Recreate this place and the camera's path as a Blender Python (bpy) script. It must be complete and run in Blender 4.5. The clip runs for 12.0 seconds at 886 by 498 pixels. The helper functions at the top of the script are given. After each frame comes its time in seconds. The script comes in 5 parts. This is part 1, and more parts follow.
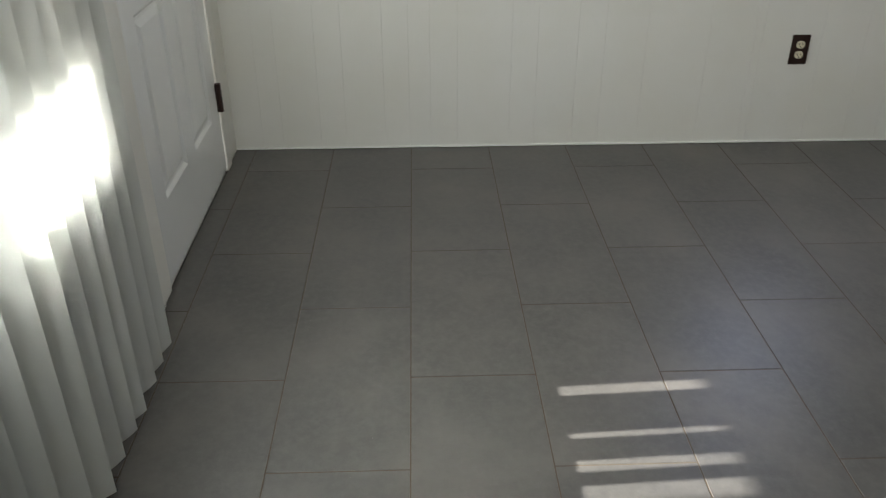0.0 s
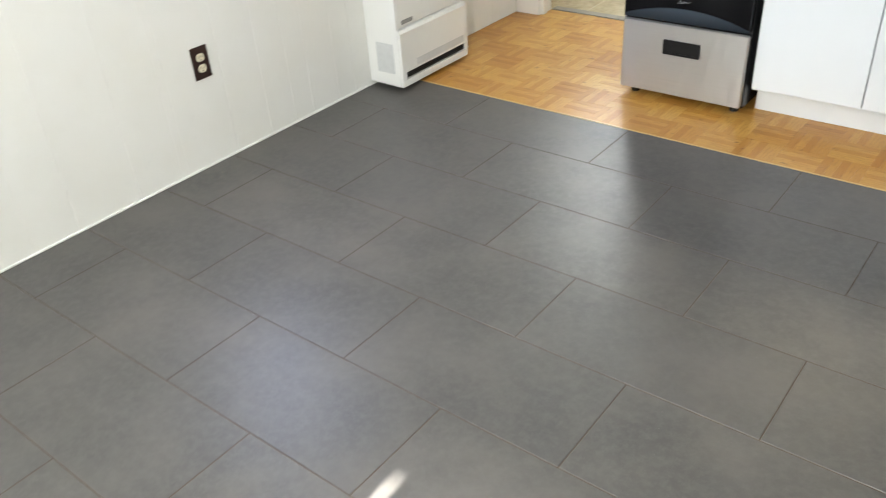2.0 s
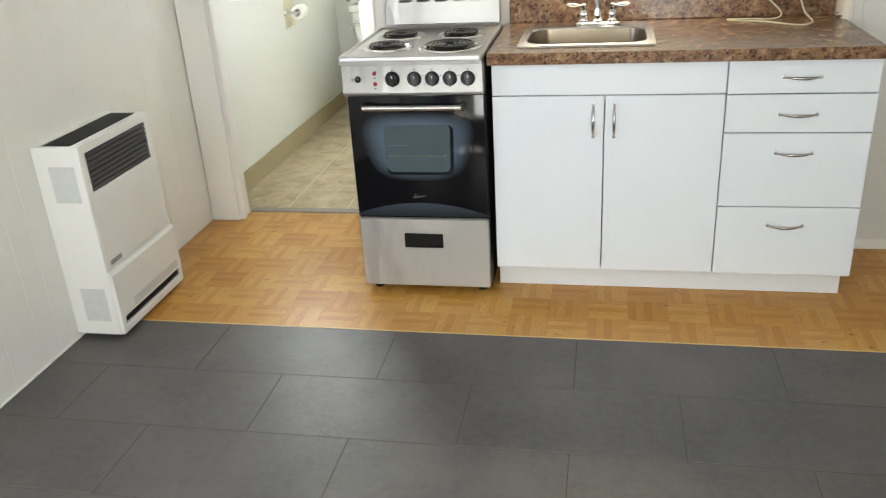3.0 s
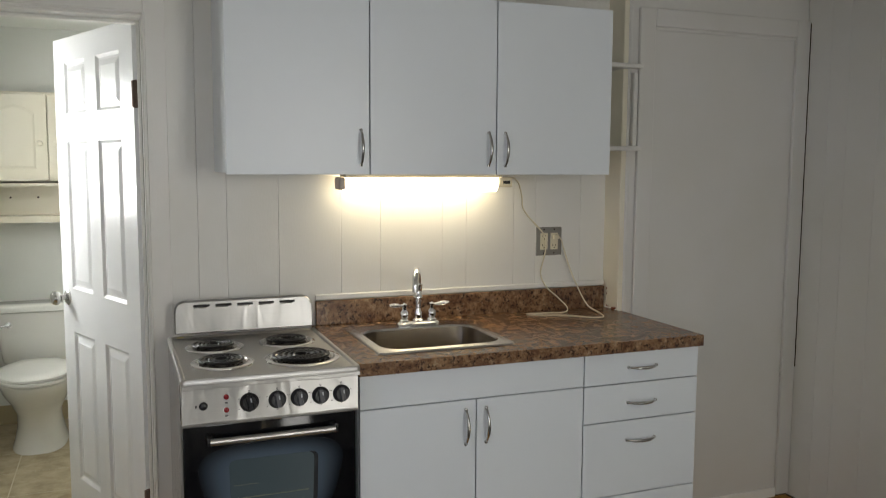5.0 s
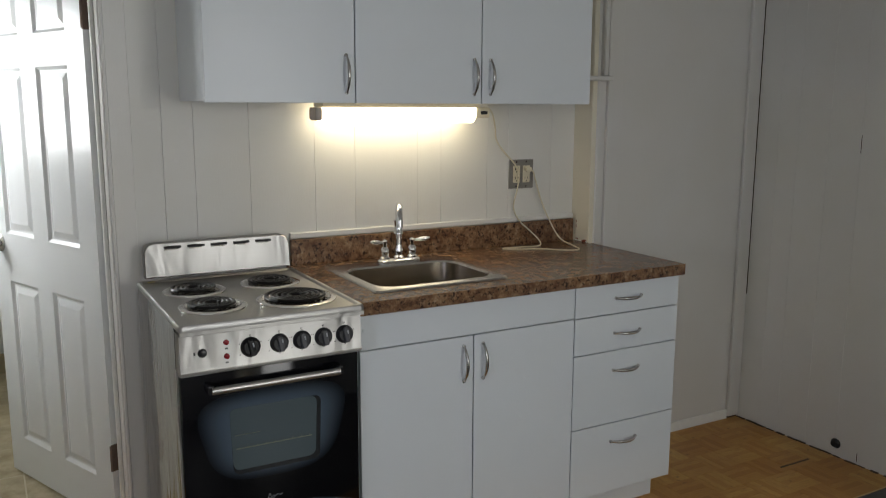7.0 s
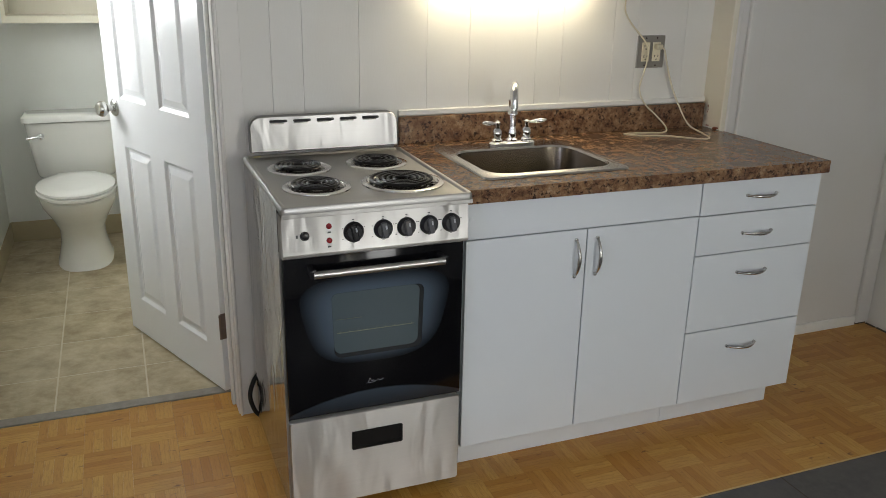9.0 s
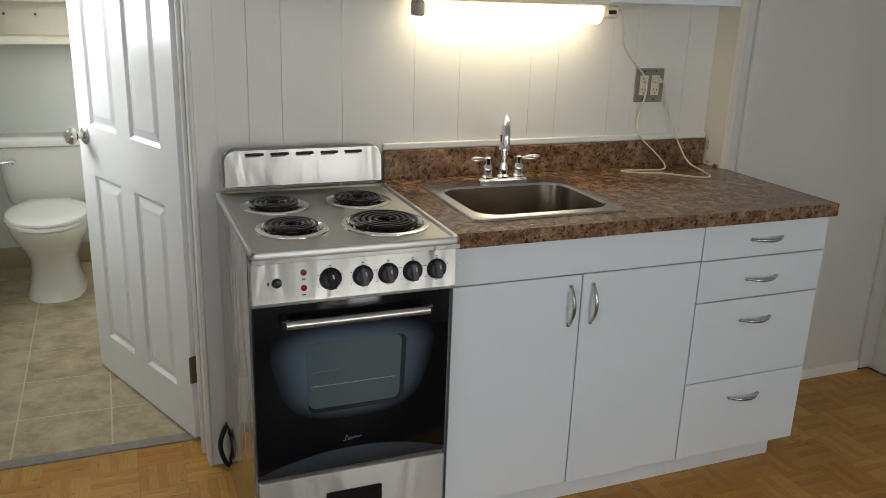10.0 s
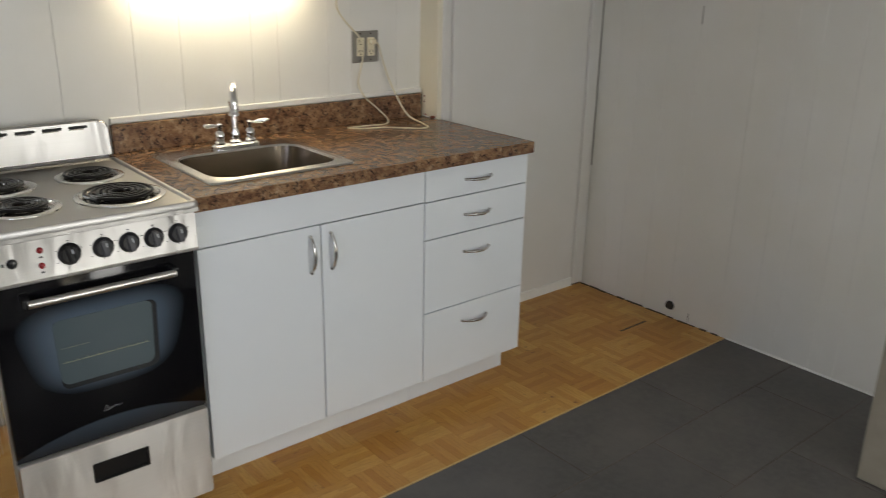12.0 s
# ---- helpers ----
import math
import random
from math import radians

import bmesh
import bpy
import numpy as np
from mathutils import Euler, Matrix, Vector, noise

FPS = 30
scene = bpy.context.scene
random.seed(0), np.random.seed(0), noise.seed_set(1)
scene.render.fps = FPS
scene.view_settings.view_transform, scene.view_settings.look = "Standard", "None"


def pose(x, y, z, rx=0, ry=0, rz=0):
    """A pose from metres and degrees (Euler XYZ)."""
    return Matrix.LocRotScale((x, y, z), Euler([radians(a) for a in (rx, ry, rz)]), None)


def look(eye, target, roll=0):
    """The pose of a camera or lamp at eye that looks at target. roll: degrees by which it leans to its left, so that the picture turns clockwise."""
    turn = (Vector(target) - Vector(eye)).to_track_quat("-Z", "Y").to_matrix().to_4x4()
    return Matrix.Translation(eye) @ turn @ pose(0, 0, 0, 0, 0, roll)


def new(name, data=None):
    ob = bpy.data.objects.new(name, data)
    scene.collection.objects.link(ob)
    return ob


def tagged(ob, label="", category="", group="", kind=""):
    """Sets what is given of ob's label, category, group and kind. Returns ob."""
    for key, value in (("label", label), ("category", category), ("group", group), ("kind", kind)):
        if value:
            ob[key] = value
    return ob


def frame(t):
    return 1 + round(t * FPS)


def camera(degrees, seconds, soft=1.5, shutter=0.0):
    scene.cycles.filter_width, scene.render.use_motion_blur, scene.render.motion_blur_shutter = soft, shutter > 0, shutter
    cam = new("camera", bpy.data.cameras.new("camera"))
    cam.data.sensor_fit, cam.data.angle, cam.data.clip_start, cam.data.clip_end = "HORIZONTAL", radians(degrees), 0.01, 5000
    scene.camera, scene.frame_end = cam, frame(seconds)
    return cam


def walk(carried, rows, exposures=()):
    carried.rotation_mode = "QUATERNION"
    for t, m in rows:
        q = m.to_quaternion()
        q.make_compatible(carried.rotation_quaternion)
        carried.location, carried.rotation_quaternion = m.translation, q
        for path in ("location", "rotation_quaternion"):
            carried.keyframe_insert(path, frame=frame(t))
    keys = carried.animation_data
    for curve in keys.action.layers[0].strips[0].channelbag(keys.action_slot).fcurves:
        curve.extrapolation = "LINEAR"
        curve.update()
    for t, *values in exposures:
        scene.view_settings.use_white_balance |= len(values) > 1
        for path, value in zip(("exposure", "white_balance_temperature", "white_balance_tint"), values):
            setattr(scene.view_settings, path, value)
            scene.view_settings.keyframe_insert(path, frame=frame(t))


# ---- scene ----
cam = camera(56.4, 12.0, soft=0.6, shutter=0.15)
PATH = [
    (0, (2.125, -3.363, 1.274), (0.384, -3.31, 0.29), -0.2),
    (0.5, (1.992, -3.408, 1.266), (0.37, -3.093, 0.139), -1.4),
    (1, (1.833, -3.452, 1.283), (0.303, -2.914, 0.112), -2.1),
    (1.5, (1.621, -3.508, 1.323), (0.24, -2.643, 0.164), -3.5),
    (1.7, (1.553, -3.531, 1.337), (0.271, -2.497, 0.203), -4.0),
    (2, (1.437, -3.517, 1.355), (0.357, -2.239, 0.26), -4.3),
    (2.5, (1.191, -3.429, 1.416), (0.437, -1.857, 0.436), -3.9),
    (3, (0.894, -3.394, 1.451), (0.519, -1.607, 0.635), -3.5),
    (3.2, (0.799, -3.383, 1.479), (0.589, -1.56, 0.684), -2.7),
    (4.8, (-0.06, -3.019, 1.468), (0.606, -1.153, 1.189), -0.2),
    (5, (-0.139, -2.938, 1.493), (0.589, -1.086, 1.291), 0.3),
    (5.1, (-0.174, -2.917, 1.495), (0.585, -1.073, 1.344), 0.5),
    (5.5, (-0.241, -2.799, 1.506), (0.596, -0.983, 1.501), -0.1),
    (6, (-0.326, -2.717, 1.516), (0.579, -0.934, 1.515), -0.1),
    (6.5, (-0.38, -2.707, 1.505), (0.576, -0.954, 1.378), -0.3),
    (7, (-0.392, -2.708, 1.452), (0.57, -0.988, 1.112), 0.2),
    (7.4, (-0.368, -2.756, 1.469), (0.546, -1.07, 0.901), 1.5),
    (7.5, (-0.37, -2.782, 1.471), (0.52, -1.099, 0.858), 1.2),
    (9.3, (-0.305, -2.549, 1.466), (0.371, -0.78, 0.825), 1.7),
    (9.5, (-0.268, -2.542, 1.466), (0.408, -0.754, 0.877), 1.8),
    (10, (-0.26, -2.416, 1.476), (0.464, -0.649, 0.88), 2.0),
    (10.5, (-0.275, -2.326, 1.478), (0.473, -0.568, 0.885), 0.4),
    (11, (-0.339, -2.192, 1.467), (0.601, -0.534, 0.862), 1.0),
    (11.5, (-0.332, -2.313, 1.472), (0.643, -0.681, 0.849), -0.8),
    (12, (-0.312, -2.608, 1.497), (0.9, -1.16, 0.838), 1.1),
]
EXPOSURES = [(0, 2.01, 6550, 6), (0.5, 2.77, 6550, 6), (1.0, 3.29, 6500, 7), (1.5, 3.28, 6550, 7), (2.0, 3.33, 6520, 7), (2.5, 3.19, 6560, 7), (3.0, 2.98, 6620, 7), (4.8, 1.94, 6700, 9), (5.5, 1.27, 6800, 9), (6.0, 0.93, 6800, 9), (6.5, 1.12, 6550, 9), (7.0, 1.51, 6500, 9), (7.5, 1.77, 6500, 9), (9.5, 1.96, 6500, 9), (10.5, 1.76, 6600, 9), (11.5, 1.77, 6600, 9), (12.0, 2.14, 6700, 9)]
walk(cam, [(t, look(eye, target, roll)) for t, eye, target, roll in PATH], EXPOSURES)

# ---- world, sun, large lights ----
world = bpy.data.worlds.new("world")
scene.world = world
world.use_nodes = True
wn, wl = world.node_tree.nodes, world.node_tree.links
sky = wn.new("ShaderNodeTexSky")
sky.sky_type, sky.sun_disc = "NISHITA", False
sky.sun_elevation, sky.sun_rotation = radians(31), radians(177)
wn["Background"].inputs["Strength"].default_value = 0.05
wl.new(sky.outputs["Color"], wn["Background"].inputs["Color"])


def lamp(name, kind, m, energy, color, size=None, angle=None):
    data = bpy.data.lights.new(name, kind)
    data.energy, data.color = energy, color
    if size:
        data.shape, data.size, data.size_y = "RECTANGLE", size[0], size[1]
    if angle:
        data.angle = radians(angle)
    ob = new(name, data)
    ob.matrix_world = m
    return ob


SUN_DIR = Vector((-0.045, 1.0, -0.6)).normalized()
lamp("sun", "SUN", look(-SUN_DIR * 10, (0, 0, 0)), 5.0, (1.0, 0.97, 0.93), angle=0.5)
lamp("window_sky", "AREA", look((1.285, -3.945, 1.34), (-1.18, 0, 1.36)), 6.4, (0.985, 0.985, 0.965), size=(0.58, 1.36))
# fill lamp added at the entrance door to brighten the west side; source unseen
lamp("door_fill", "AREA", look((-0.335, -4.08, 1.62), (-0.335, 0, 1.62)), 2.7, (0.94, 0.975, 1.0), size=(0.56, 0.50))
lamp("bath_window_sky", "AREA", look((-1.04, 1.12, 1.56), (0.4, 0.95, 1.2)), 4.6, (0.95, 0.98, 1.0), size=(0.56, 0.64))
lamp("side_window_sky", "AREA", look((-1.02, -1.85, 1.22), (1.0, -1.9, 1.0)), 1.5, (0.62, 0.68, 1.0), size=(0.40, 0.44))

# ---- materials ----


class Mat:
    """A small builder for a principled material."""

    def __init__(self, name, color, rough=0.5, metal=0.0, spec=0.5):
        self.m = bpy.data.materials.new(name)
        self.m.use_nodes = True
        self.n, self.l = self.m.node_tree.nodes, self.m.node_tree.links
        self.b = self.n["Principled BSDF"]
        self.color = (*color, 1)
        self.put("Base Color", self.color)
        self.put("Roughness", rough)
        self.put("Metallic", metal)
        self.put("Specular IOR Level", spec)
        self.bump_last = None

    def put(self, socket, value):
        if hasattr(value, "is_output"):
            self.l.new(value, self.b.inputs[socket])
        else:
            self.b.inputs[socket].default_value = value
        return self

    def coord(self, scale=(1, 1, 1), turn=(0, 0, 0), kind="Object"):
        tc, mp = self.n.new("ShaderNodeTexCoord"), self.n.new("ShaderNodeMapping")
        mp.inputs["Scale"].default_value = scale
        mp.inputs["Rotation"].default_value = turn
        self.l.new(tc.outputs[kind], mp.inputs["Vector"])
        return mp.outputs[0]

    def world_coord(self, scale=(1, 1, 1)):
        g, mp = self.n.new("ShaderNodeNewGeometry"), self.n.new("ShaderNodeMapping")
        mp.inputs["Scale"].default_value = scale
        self.l.new(g.outputs["Position"], mp.inputs["Vector"])
        return mp.outputs[0]

    def noise(self, vec, scale, detail=4, rough=0.55, distort=0.0):
        t = self.n.new("ShaderNodeTexNoise")
        t.inputs["Scale"].default_value, t.inputs["Detail"].default_value = scale, detail
        t.inputs["Roughness"].default_value, t.inputs["Distortion"].default_value = rough, distort
        self.l.new(vec, t.inputs["Vector"])
        return t.outputs["Fac"]

    def ramp(self, fac, stops):
        r = self.n.new("ShaderNodeValToRGB")
        e = r.color_ramp.elements
        while len(e) < len(stops):
            e.new(0.5)
        for el, (p, c) in zip(e, stops):
            el.position, el.color = p, (*c, 1) if len(c) == 3 else c
        self.l.new(fac, r.inputs["Fac"])
        return r.outputs["Color"]

    def mix(self, fac, a, b, mode="MIX"):
        x = self.n.new("ShaderNodeMix")
        x.data_type, x.blend_type = "RGBA", mode
        for s, v in ((x.inputs["Factor"], fac), (x.inputs["A"], a), (x.inputs["B"], b)):
            if hasattr(v, "is_output"):
                self.l.new(v, s)
            else:
                s.default_value = v if not isinstance(v, tuple) else (*v, 1)[:4]
        return x.outputs["Result"]

    def span(self, fac, lo, hi, flo=0.0, fhi=1.0):
        r = self.n.new("ShaderNodeMapRange")
        for k, v in (("From Min", flo), ("From Max", fhi), ("To Min", lo), ("To Max", hi)):
            r.inputs[k].default_value = v
        self.l.new(fac, r.inputs["Value"])
        return r.outputs[0]

    def bump(self, fac, strength=0.1, dist=0.002):
        b = self.n.new("ShaderNodeBump")
        b.inputs["Strength"].default_value, b.inputs["Distance"].default_value = strength, dist
        self.l.new(fac, b.inputs["Height"])
        if self.bump_last:
            self.l.new(self.bump_last, b.inputs["Normal"])
        self.bump_last = b.outputs[0]
        self.l.new(self.bump_last, self.b.inputs["Normal"])
        return self

    def rand(self, island=False):
        if island:
            return self.n.new("ShaderNodeNewGeometry").outputs["Random Per Island"]
        return self.n.new("ShaderNodeObjectInfo").outputs["Random"]


def paint(name, c, rough=0.45, dirt=0.06, brush=0.25, grain=(30, 30, 8)):
    """Brushed or rolled paint, a little uneven and soiled."""
    m = Mat(name, c, rough)
    w = m.world_coord()
    big = m.noise(w, 1.7, 5)
    dark = tuple(v * (1 - dirt * 2) for v in c)
    warm = (c[0] * (1 - dirt), c[1] * (1 - dirt * 1.2), c[2] * (1 - dirt * 1.9))
    col = m.mix(m.span(big, 0, 1, 0.35, 0.7), c, warm)
    spots = m.noise(w, 14, 6, 0.7)
    col = m.mix(m.span(spots, 0, 0.5, 0.62, 0.8), col, dark)
    m.put("Base Color", col)
    m.put("Roughness", m.span(m.noise(w, 9, 3), rough - 0.02, rough + 0.03))
    m.bump(m.noise(m.world_coord(grain), 6, 4), brush, 0.0012)
    return m.m


def plain(name, c, rough=0.5, metal=0.0, var=0.08, scale=25, bump=0.05, spec=0.5):
    m = Mat(name, c, rough, metal, spec)
    w = m.world_coord()
    f = m.noise(w, scale, 4)
    m.put("Base Color", m.mix(f, tuple(min(1, v * (1 + var)) for v in c), tuple(v * (1 - var) for v in c)))
    m.put("Roughness", m.span(m.noise(w, scale * 0.3, 3), max(0.02, rough * 0.85), min(1, rough * 1.2)))
    if bump:
        m.bump(f, bump, 0.001)
    return m.m


WALL = paint("wall_paint", (0.77, 0.765, 0.735), 0.42)
TRIM = paint("trim_paint", (0.78, 0.77, 0.74), 0.34, 0.04)
DOORP = paint("door_paint", (0.82, 0.83, 0.84), 0.24, 0.02, 0.10, (60, 60, 6))
# cream, lifted a little in place of strip light on the return board
CREAM = paint("cream_paint", (0.80, 0.755, 0.63), 0.42)
BATHW = paint("bath_paint", (0.76, 0.77, 0.73), 0.45, 0.03)
CEIL = paint("ceiling_paint", (0.66, 0.65, 0.62), 0.75, 0.05, 0.3, (12, 12, 12))
CASE = paint("pantry_paint", (0.71, 0.70, 0.68), 0.40, 0.05)


def tile_mat():
    m = Mat("tile", (0.1, 0.1, 0.1), 0.42)
    w = m.world_coord()
    a = m.noise(w, 3.2, 7, 0.62)
    b = m.noise(w, 38, 6, 0.7)
    col = m.ramp(a, ((0.30, (0.062, 0.059, 0.057)), (0.5, (0.089, 0.084, 0.078)), (0.72, (0.132, 0.120, 0.108))))
    col = m.mix(m.span(b, 0, 0.65, 0.42, 0.74), col, (0.132, 0.124, 0.116))
    col = m.mix(m.span(m.rand(), 0.0, 0.25), col, (0.062, 0.061, 0.063))
    specks = m.noise(w, 160, 2)
    col = m.mix(m.span(specks, 0, 0.8, 0.76, 0.82), col, (0.28, 0.27, 0.25))
    m.put("Base Color", col)
    m.put("Roughness", m.span(a, 0.34, 0.46))
    m.bump(b, 0.12, 0.0012)
    m.bump(m.noise(w, 5, 3), 0.1, 0.004)
    return m.m


def parquet_mat():
    m = Mat("parquet", (0.4, 0.2, 0.06), 0.28)
    v = m.coord((1.0, 9.0, 1.0))
    add = m.n.new("ShaderNodeVectorMath")
    add.operation = "ADD"
    sc = m.n.new("ShaderNodeMath")
    sc.operation = "MULTIPLY"
    sc.inputs[1].default_value = 17.0
    m.l.new(m.rand(True), sc.inputs[0])
    m.l.new(v, add.inputs[0])
    m.l.new(sc.outputs[0], add.inputs[1])
    fine = m.noise(add.outputs[0], 22, 6, 0.65, 0.6)
    mixr = m.n.new("ShaderNodeMix")
    mixr.inputs["Factor"].default_value = 0.62
    m.l.new(m.rand(), mixr.inputs["A"])
    m.l.new(m.rand(True), mixr.inputs["B"])
    isl = mixr.outputs["Result"]
    col = m.ramp(isl, ((0.12, (0.33, 0.135, 0.020)), (0.4, (0.45, 0.205, 0.034)), (0.6, (0.53, 0.265, 0.050)), (0.9, (0.64, 0.37, 0.092))))
    col = m.mix(m.span(fine, 0, 0.6, 0.47, 0.70), col, (0.30, 0.115, 0.022))
    big = m.noise(m.world_coord(), 2.4, 4)
    col = m.mix(m.span(big, 0.0, 0.5, 0.4, 0.75), col, (0.36, 0.15, 0.028))
    knots = m.noise(m.world_coord((1, 2.2, 1)), 19, 2)
    col = m.mix(m.span(knots, 0, 0.8, 0.665, 0.75), col, (0.15, 0.060, 0.018))
    m.put("Base Color", col)
    m.put("Roughness", m.span(big, 0.24, 0.42))
    m.put("Coat Weight", 0.08)
    m.put("Specular IOR Level", 0.35)
    m.put("Coat Roughness", 0.12)
    m.bump(fine, 0.08, 0.0008)
    m.bump(m.noise(m.world_coord(), 9, 2), 0.12, 0.003)
    return m.m


def vinyl_mat():
    m = Mat("vinyl", (0.5, 0.45, 0.34), 0.5)
    w = m.world_coord()
    a = m.noise(w, 9, 8, 0.68, 0.2)
    b = m.noise(w, 45, 6, 0.7)
    col = m.ramp(a, ((0.34, (0.30, 0.225, 0.125)), (0.5, (0.44, 0.36, 0.225)), (0.66, (0.56, 0.48, 0.33))))
    col = m.mix(m.span(b, 0, 0.5, 0.5, 0.8), col, (0.38, 0.33, 0.23))
    col = m.mix(m.span(m.rand(), 0, 0.2), col, (0.50, 0.44, 0.33))
    m.put("Base Color", col)
    m.bump(b, 0.1, 0.001)
    return m.m


def granite_mat():
    m = Mat("laminate_granite", (0.3, 0.17, 0.08), 0.22)
    w = m.world_coord()
    a = m.noise(w, 34, 8, 0.76, 0.2)
    broad = m.noise(w, 11, 5, 0.65, 0.4)
    col = m.ramp(a, ((0.34, (0.070, 0.034, 0.020)), (0.43, (0.170, 0.086, 0.043)), (0.54, (0.285, 0.165, 0.085)), (0.68, (0.43, 0.30, 0.19))))
    col = m.mix(m.span(broad, 0, 0.6, 0.47, 0.66), col, (0.085, 0.034, 0.022))
    b = m.noise(w, 78, 5, 0.74)
    col = m.mix(m.span(b, 0, 0.92, 0.54, 0.60), col, (0.020, 0.011, 0.010))
    c = m.noise(w, 90, 3, 0.6, 1.2)
    col = m.mix(m.span(c, 0, 0.5, 0.62, 0.74), col, (0.46, 0.34, 0.23))
    m.put("Base Color", col)
    m.bump(b, 0.03, 0.0006)
    return m.m


def steel_mat(name, base=0.62, rough=0.25, axis=(400, 4, 4), wavy=0.25, aniso=0.5, brushed=False):
    m = Mat(name, (base, base * 0.975, base * 0.945), rough, 1.0)
    f = m.noise(m.world_coord(axis), 1.0, 3)
    m.put("Base Color", m.mix(f, (base * 1.03, base * 1.01, base * 0.98), (base * 0.95, base * 0.93, base * 0.90)))
    m.put("Roughness", m.span(f, rough * 0.92, rough * 1.1))
    m.put("Anisotropic", aniso)
    if brushed:
        tg = m.n.new("ShaderNodeTangent")
        tg.direction_type, tg.axis = "RADIAL", "X"
        m.put("Tangent", tg.outputs[0])

    if wavy:
        m.bump(m.noise(m.world_coord((2.4, 2.4, 0.9)), 4.5, 2, 0.4, 0.8), wavy, 0.02)
    return m.m


TILE = tile_mat()
PARQ = parquet_mat()
VINYL = vinyl_mat()
GRAN = granite_mat()
STEEL = steel_mat("brushed_steel", 0.60, 0.36, (3, 3, 260), 0.6)
PANELST = steel_mat("brushed_steel_panel", 0.45, 0.40, (3, 3, 260), 0.26, 0.8, True)
DRAWERST = steel_mat("brushed_steel_drawer", 0.52, 0.42, (3, 3, 260), 0.26, 0.85, True)
# same stove steel, base darkened to hold down the lamps' reflection
GUARDST = steel_mat("brushed_steel_guard", 0.31, 0.32, (3, 3, 260), 0.22, 0.3, True)
PLATE = plain("plate_steel", (0.30, 0.285, 0.26), 0.38, 0.6, 0.04, 30, 0)
STEELTOP = steel_mat("brushed_steel_top", 0.46, 0.42, (3, 500, 3), 0.05)
SINKST = steel_mat("sink_steel", 0.62, 0.24, (3, 200, 3), 0.03)
# sink steel for the bowl, its shade and warm reflections put into the colour
BASIN_SHADED = plain("basin_steel_shaded", (0.34, 0.295, 0.235), 0.22, 1.0, 0.03, 12, 0)
RING = plain("ring_chrome", (0.72, 0.71, 0.69), 0.17, 1.0, 0.02, 8, 0)
SIDE = steel_mat("side_sheet", 0.36, 0.10, (4, 4, 4), 0.12, 0.0)
CHROME = plain("chrome", (0.80, 0.80, 0.82), 0.07, 1.0, 0.02, 8, 0)
NICKEL = plain("nickel", (0.55, 0.54, 0.52), 0.22, 1.0, 0.04, 30, 0)
BRONZE = plain("dark_bronze", (0.06, 0.035, 0.03), 0.4, 0.7)
HINGEM = plain("hinge_brass", (0.17, 0.12, 0.095), 0.5, 0.4, 0.35, 60)
BLACK = plain("black_plastic", (0.012, 0.012, 0.013), 0.25, 0, 0.1, 40, 0)
COIL = plain("coil", (0.012, 0.011, 0.011), 0.32, 0.4, 0.3, 60)
RUBBER = plain("black_rubber", (0.008, 0.008, 0.008), 0.6)
LAMIN = plain("white_melamine", (0.765, 0.805, 0.835), 0.30, 0, 0.015, 6, 0.02)
GAP = plain("dark_gap", (0.03, 0.03, 0.03), 0.9)
GROUT = plain("grout", (0.092, 0.070, 0.050), 0.9, 0, 0.3, 60, 0.2)
VJOINT = plain("vinyl_joint", (0.60, 0.54, 0.41), 0.5, 0, 0.1, 30)
COVE = plain("vinyl_cove", (0.42, 0.35, 0.21), 0.45, 0, 0.06, 10)
CERAM = plain("ceramic", (0.84, 0.83, 0.78), 0.10, 0, 0.01, 5, 0)
SEATP = plain("seat_plastic", (0.86, 0.85, 0.81), 0.22, 0, 0.01, 5, 0)
HEATM = plain("enamel_white", (0.78, 0.78, 0.75), 0.32, 0, 0.02, 7, 0.02)
GRIP = plain("grip_grey", (0.075, 0.075, 0.08), 0.35, 0, 0.05, 20, 0)
# wide tone mottle paints bright glints into the chrome pans
PAN = plain("drip_pan_metal_glints", (0.42, 0.38, 0.33), 0.16, 0.95, 0.6, 22, 0.6)
BORDER = plain("recess_edge_dark", (0.004, 0.007, 0.010), 0.07)
CHIP2 = plain("chip_wood", (0.20, 0.05, 0.02), 0.6)
STICKER = plain("sticker_yellow", (0.55, 0.46, 0.06), 0.5, 0, 0.4, 120)
GREYP = plain("grey_patch", (0.58, 0.59, 0.58), 0.55, 0, 0.12, 60, 0.1)
GRILL = plain("grill_dark", (0.045, 0.045, 0.047), 0.42, 0.3, 0.1, 40)
CORD = plain("cord_ivory", (0.66, 0.60, 0.45), 0.45)
IVORY = plain("ivory_plastic", (0.72, 0.66, 0.50), 0.35)
CAULK = plain("caulk_white", (0.85, 0.85, 0.82), 0.5, 0, 0.05, 80, 0.3)
RED = plain("red_lens", (0.22, 0.008, 0.012), 0.15)
INK = plain("print_ink", (0.06, 0.06, 0.06), 0.6)
SILVER = plain("silver_print", (0.42, 0.43, 0.45), 0.4)
PAPER = plain("paper", (0.86, 0.85, 0.82), 0.9)
RACK = plain("rack_wire", (0.27, 0.29, 0.20), 0.35, 0.8)
OUTSIDE = plain("outdoor_board", (0.25, 0.24, 0.22), 0.8)
GROUND = plain("ground", (0.18, 0.17, 0.15), 0.9)
BROWNTRIM = plain("aged_trim", (0.30, 0.27, 0.22), 0.5, 0, 0.15, 20)


def glass_mat():
    m = Mat("window_glass", (1, 1, 1), 0.02)
    m.put("Transmission Weight", 1.0)
    m.put("IOR", 1.45)
    return m.m


GLASS = glass_mat()


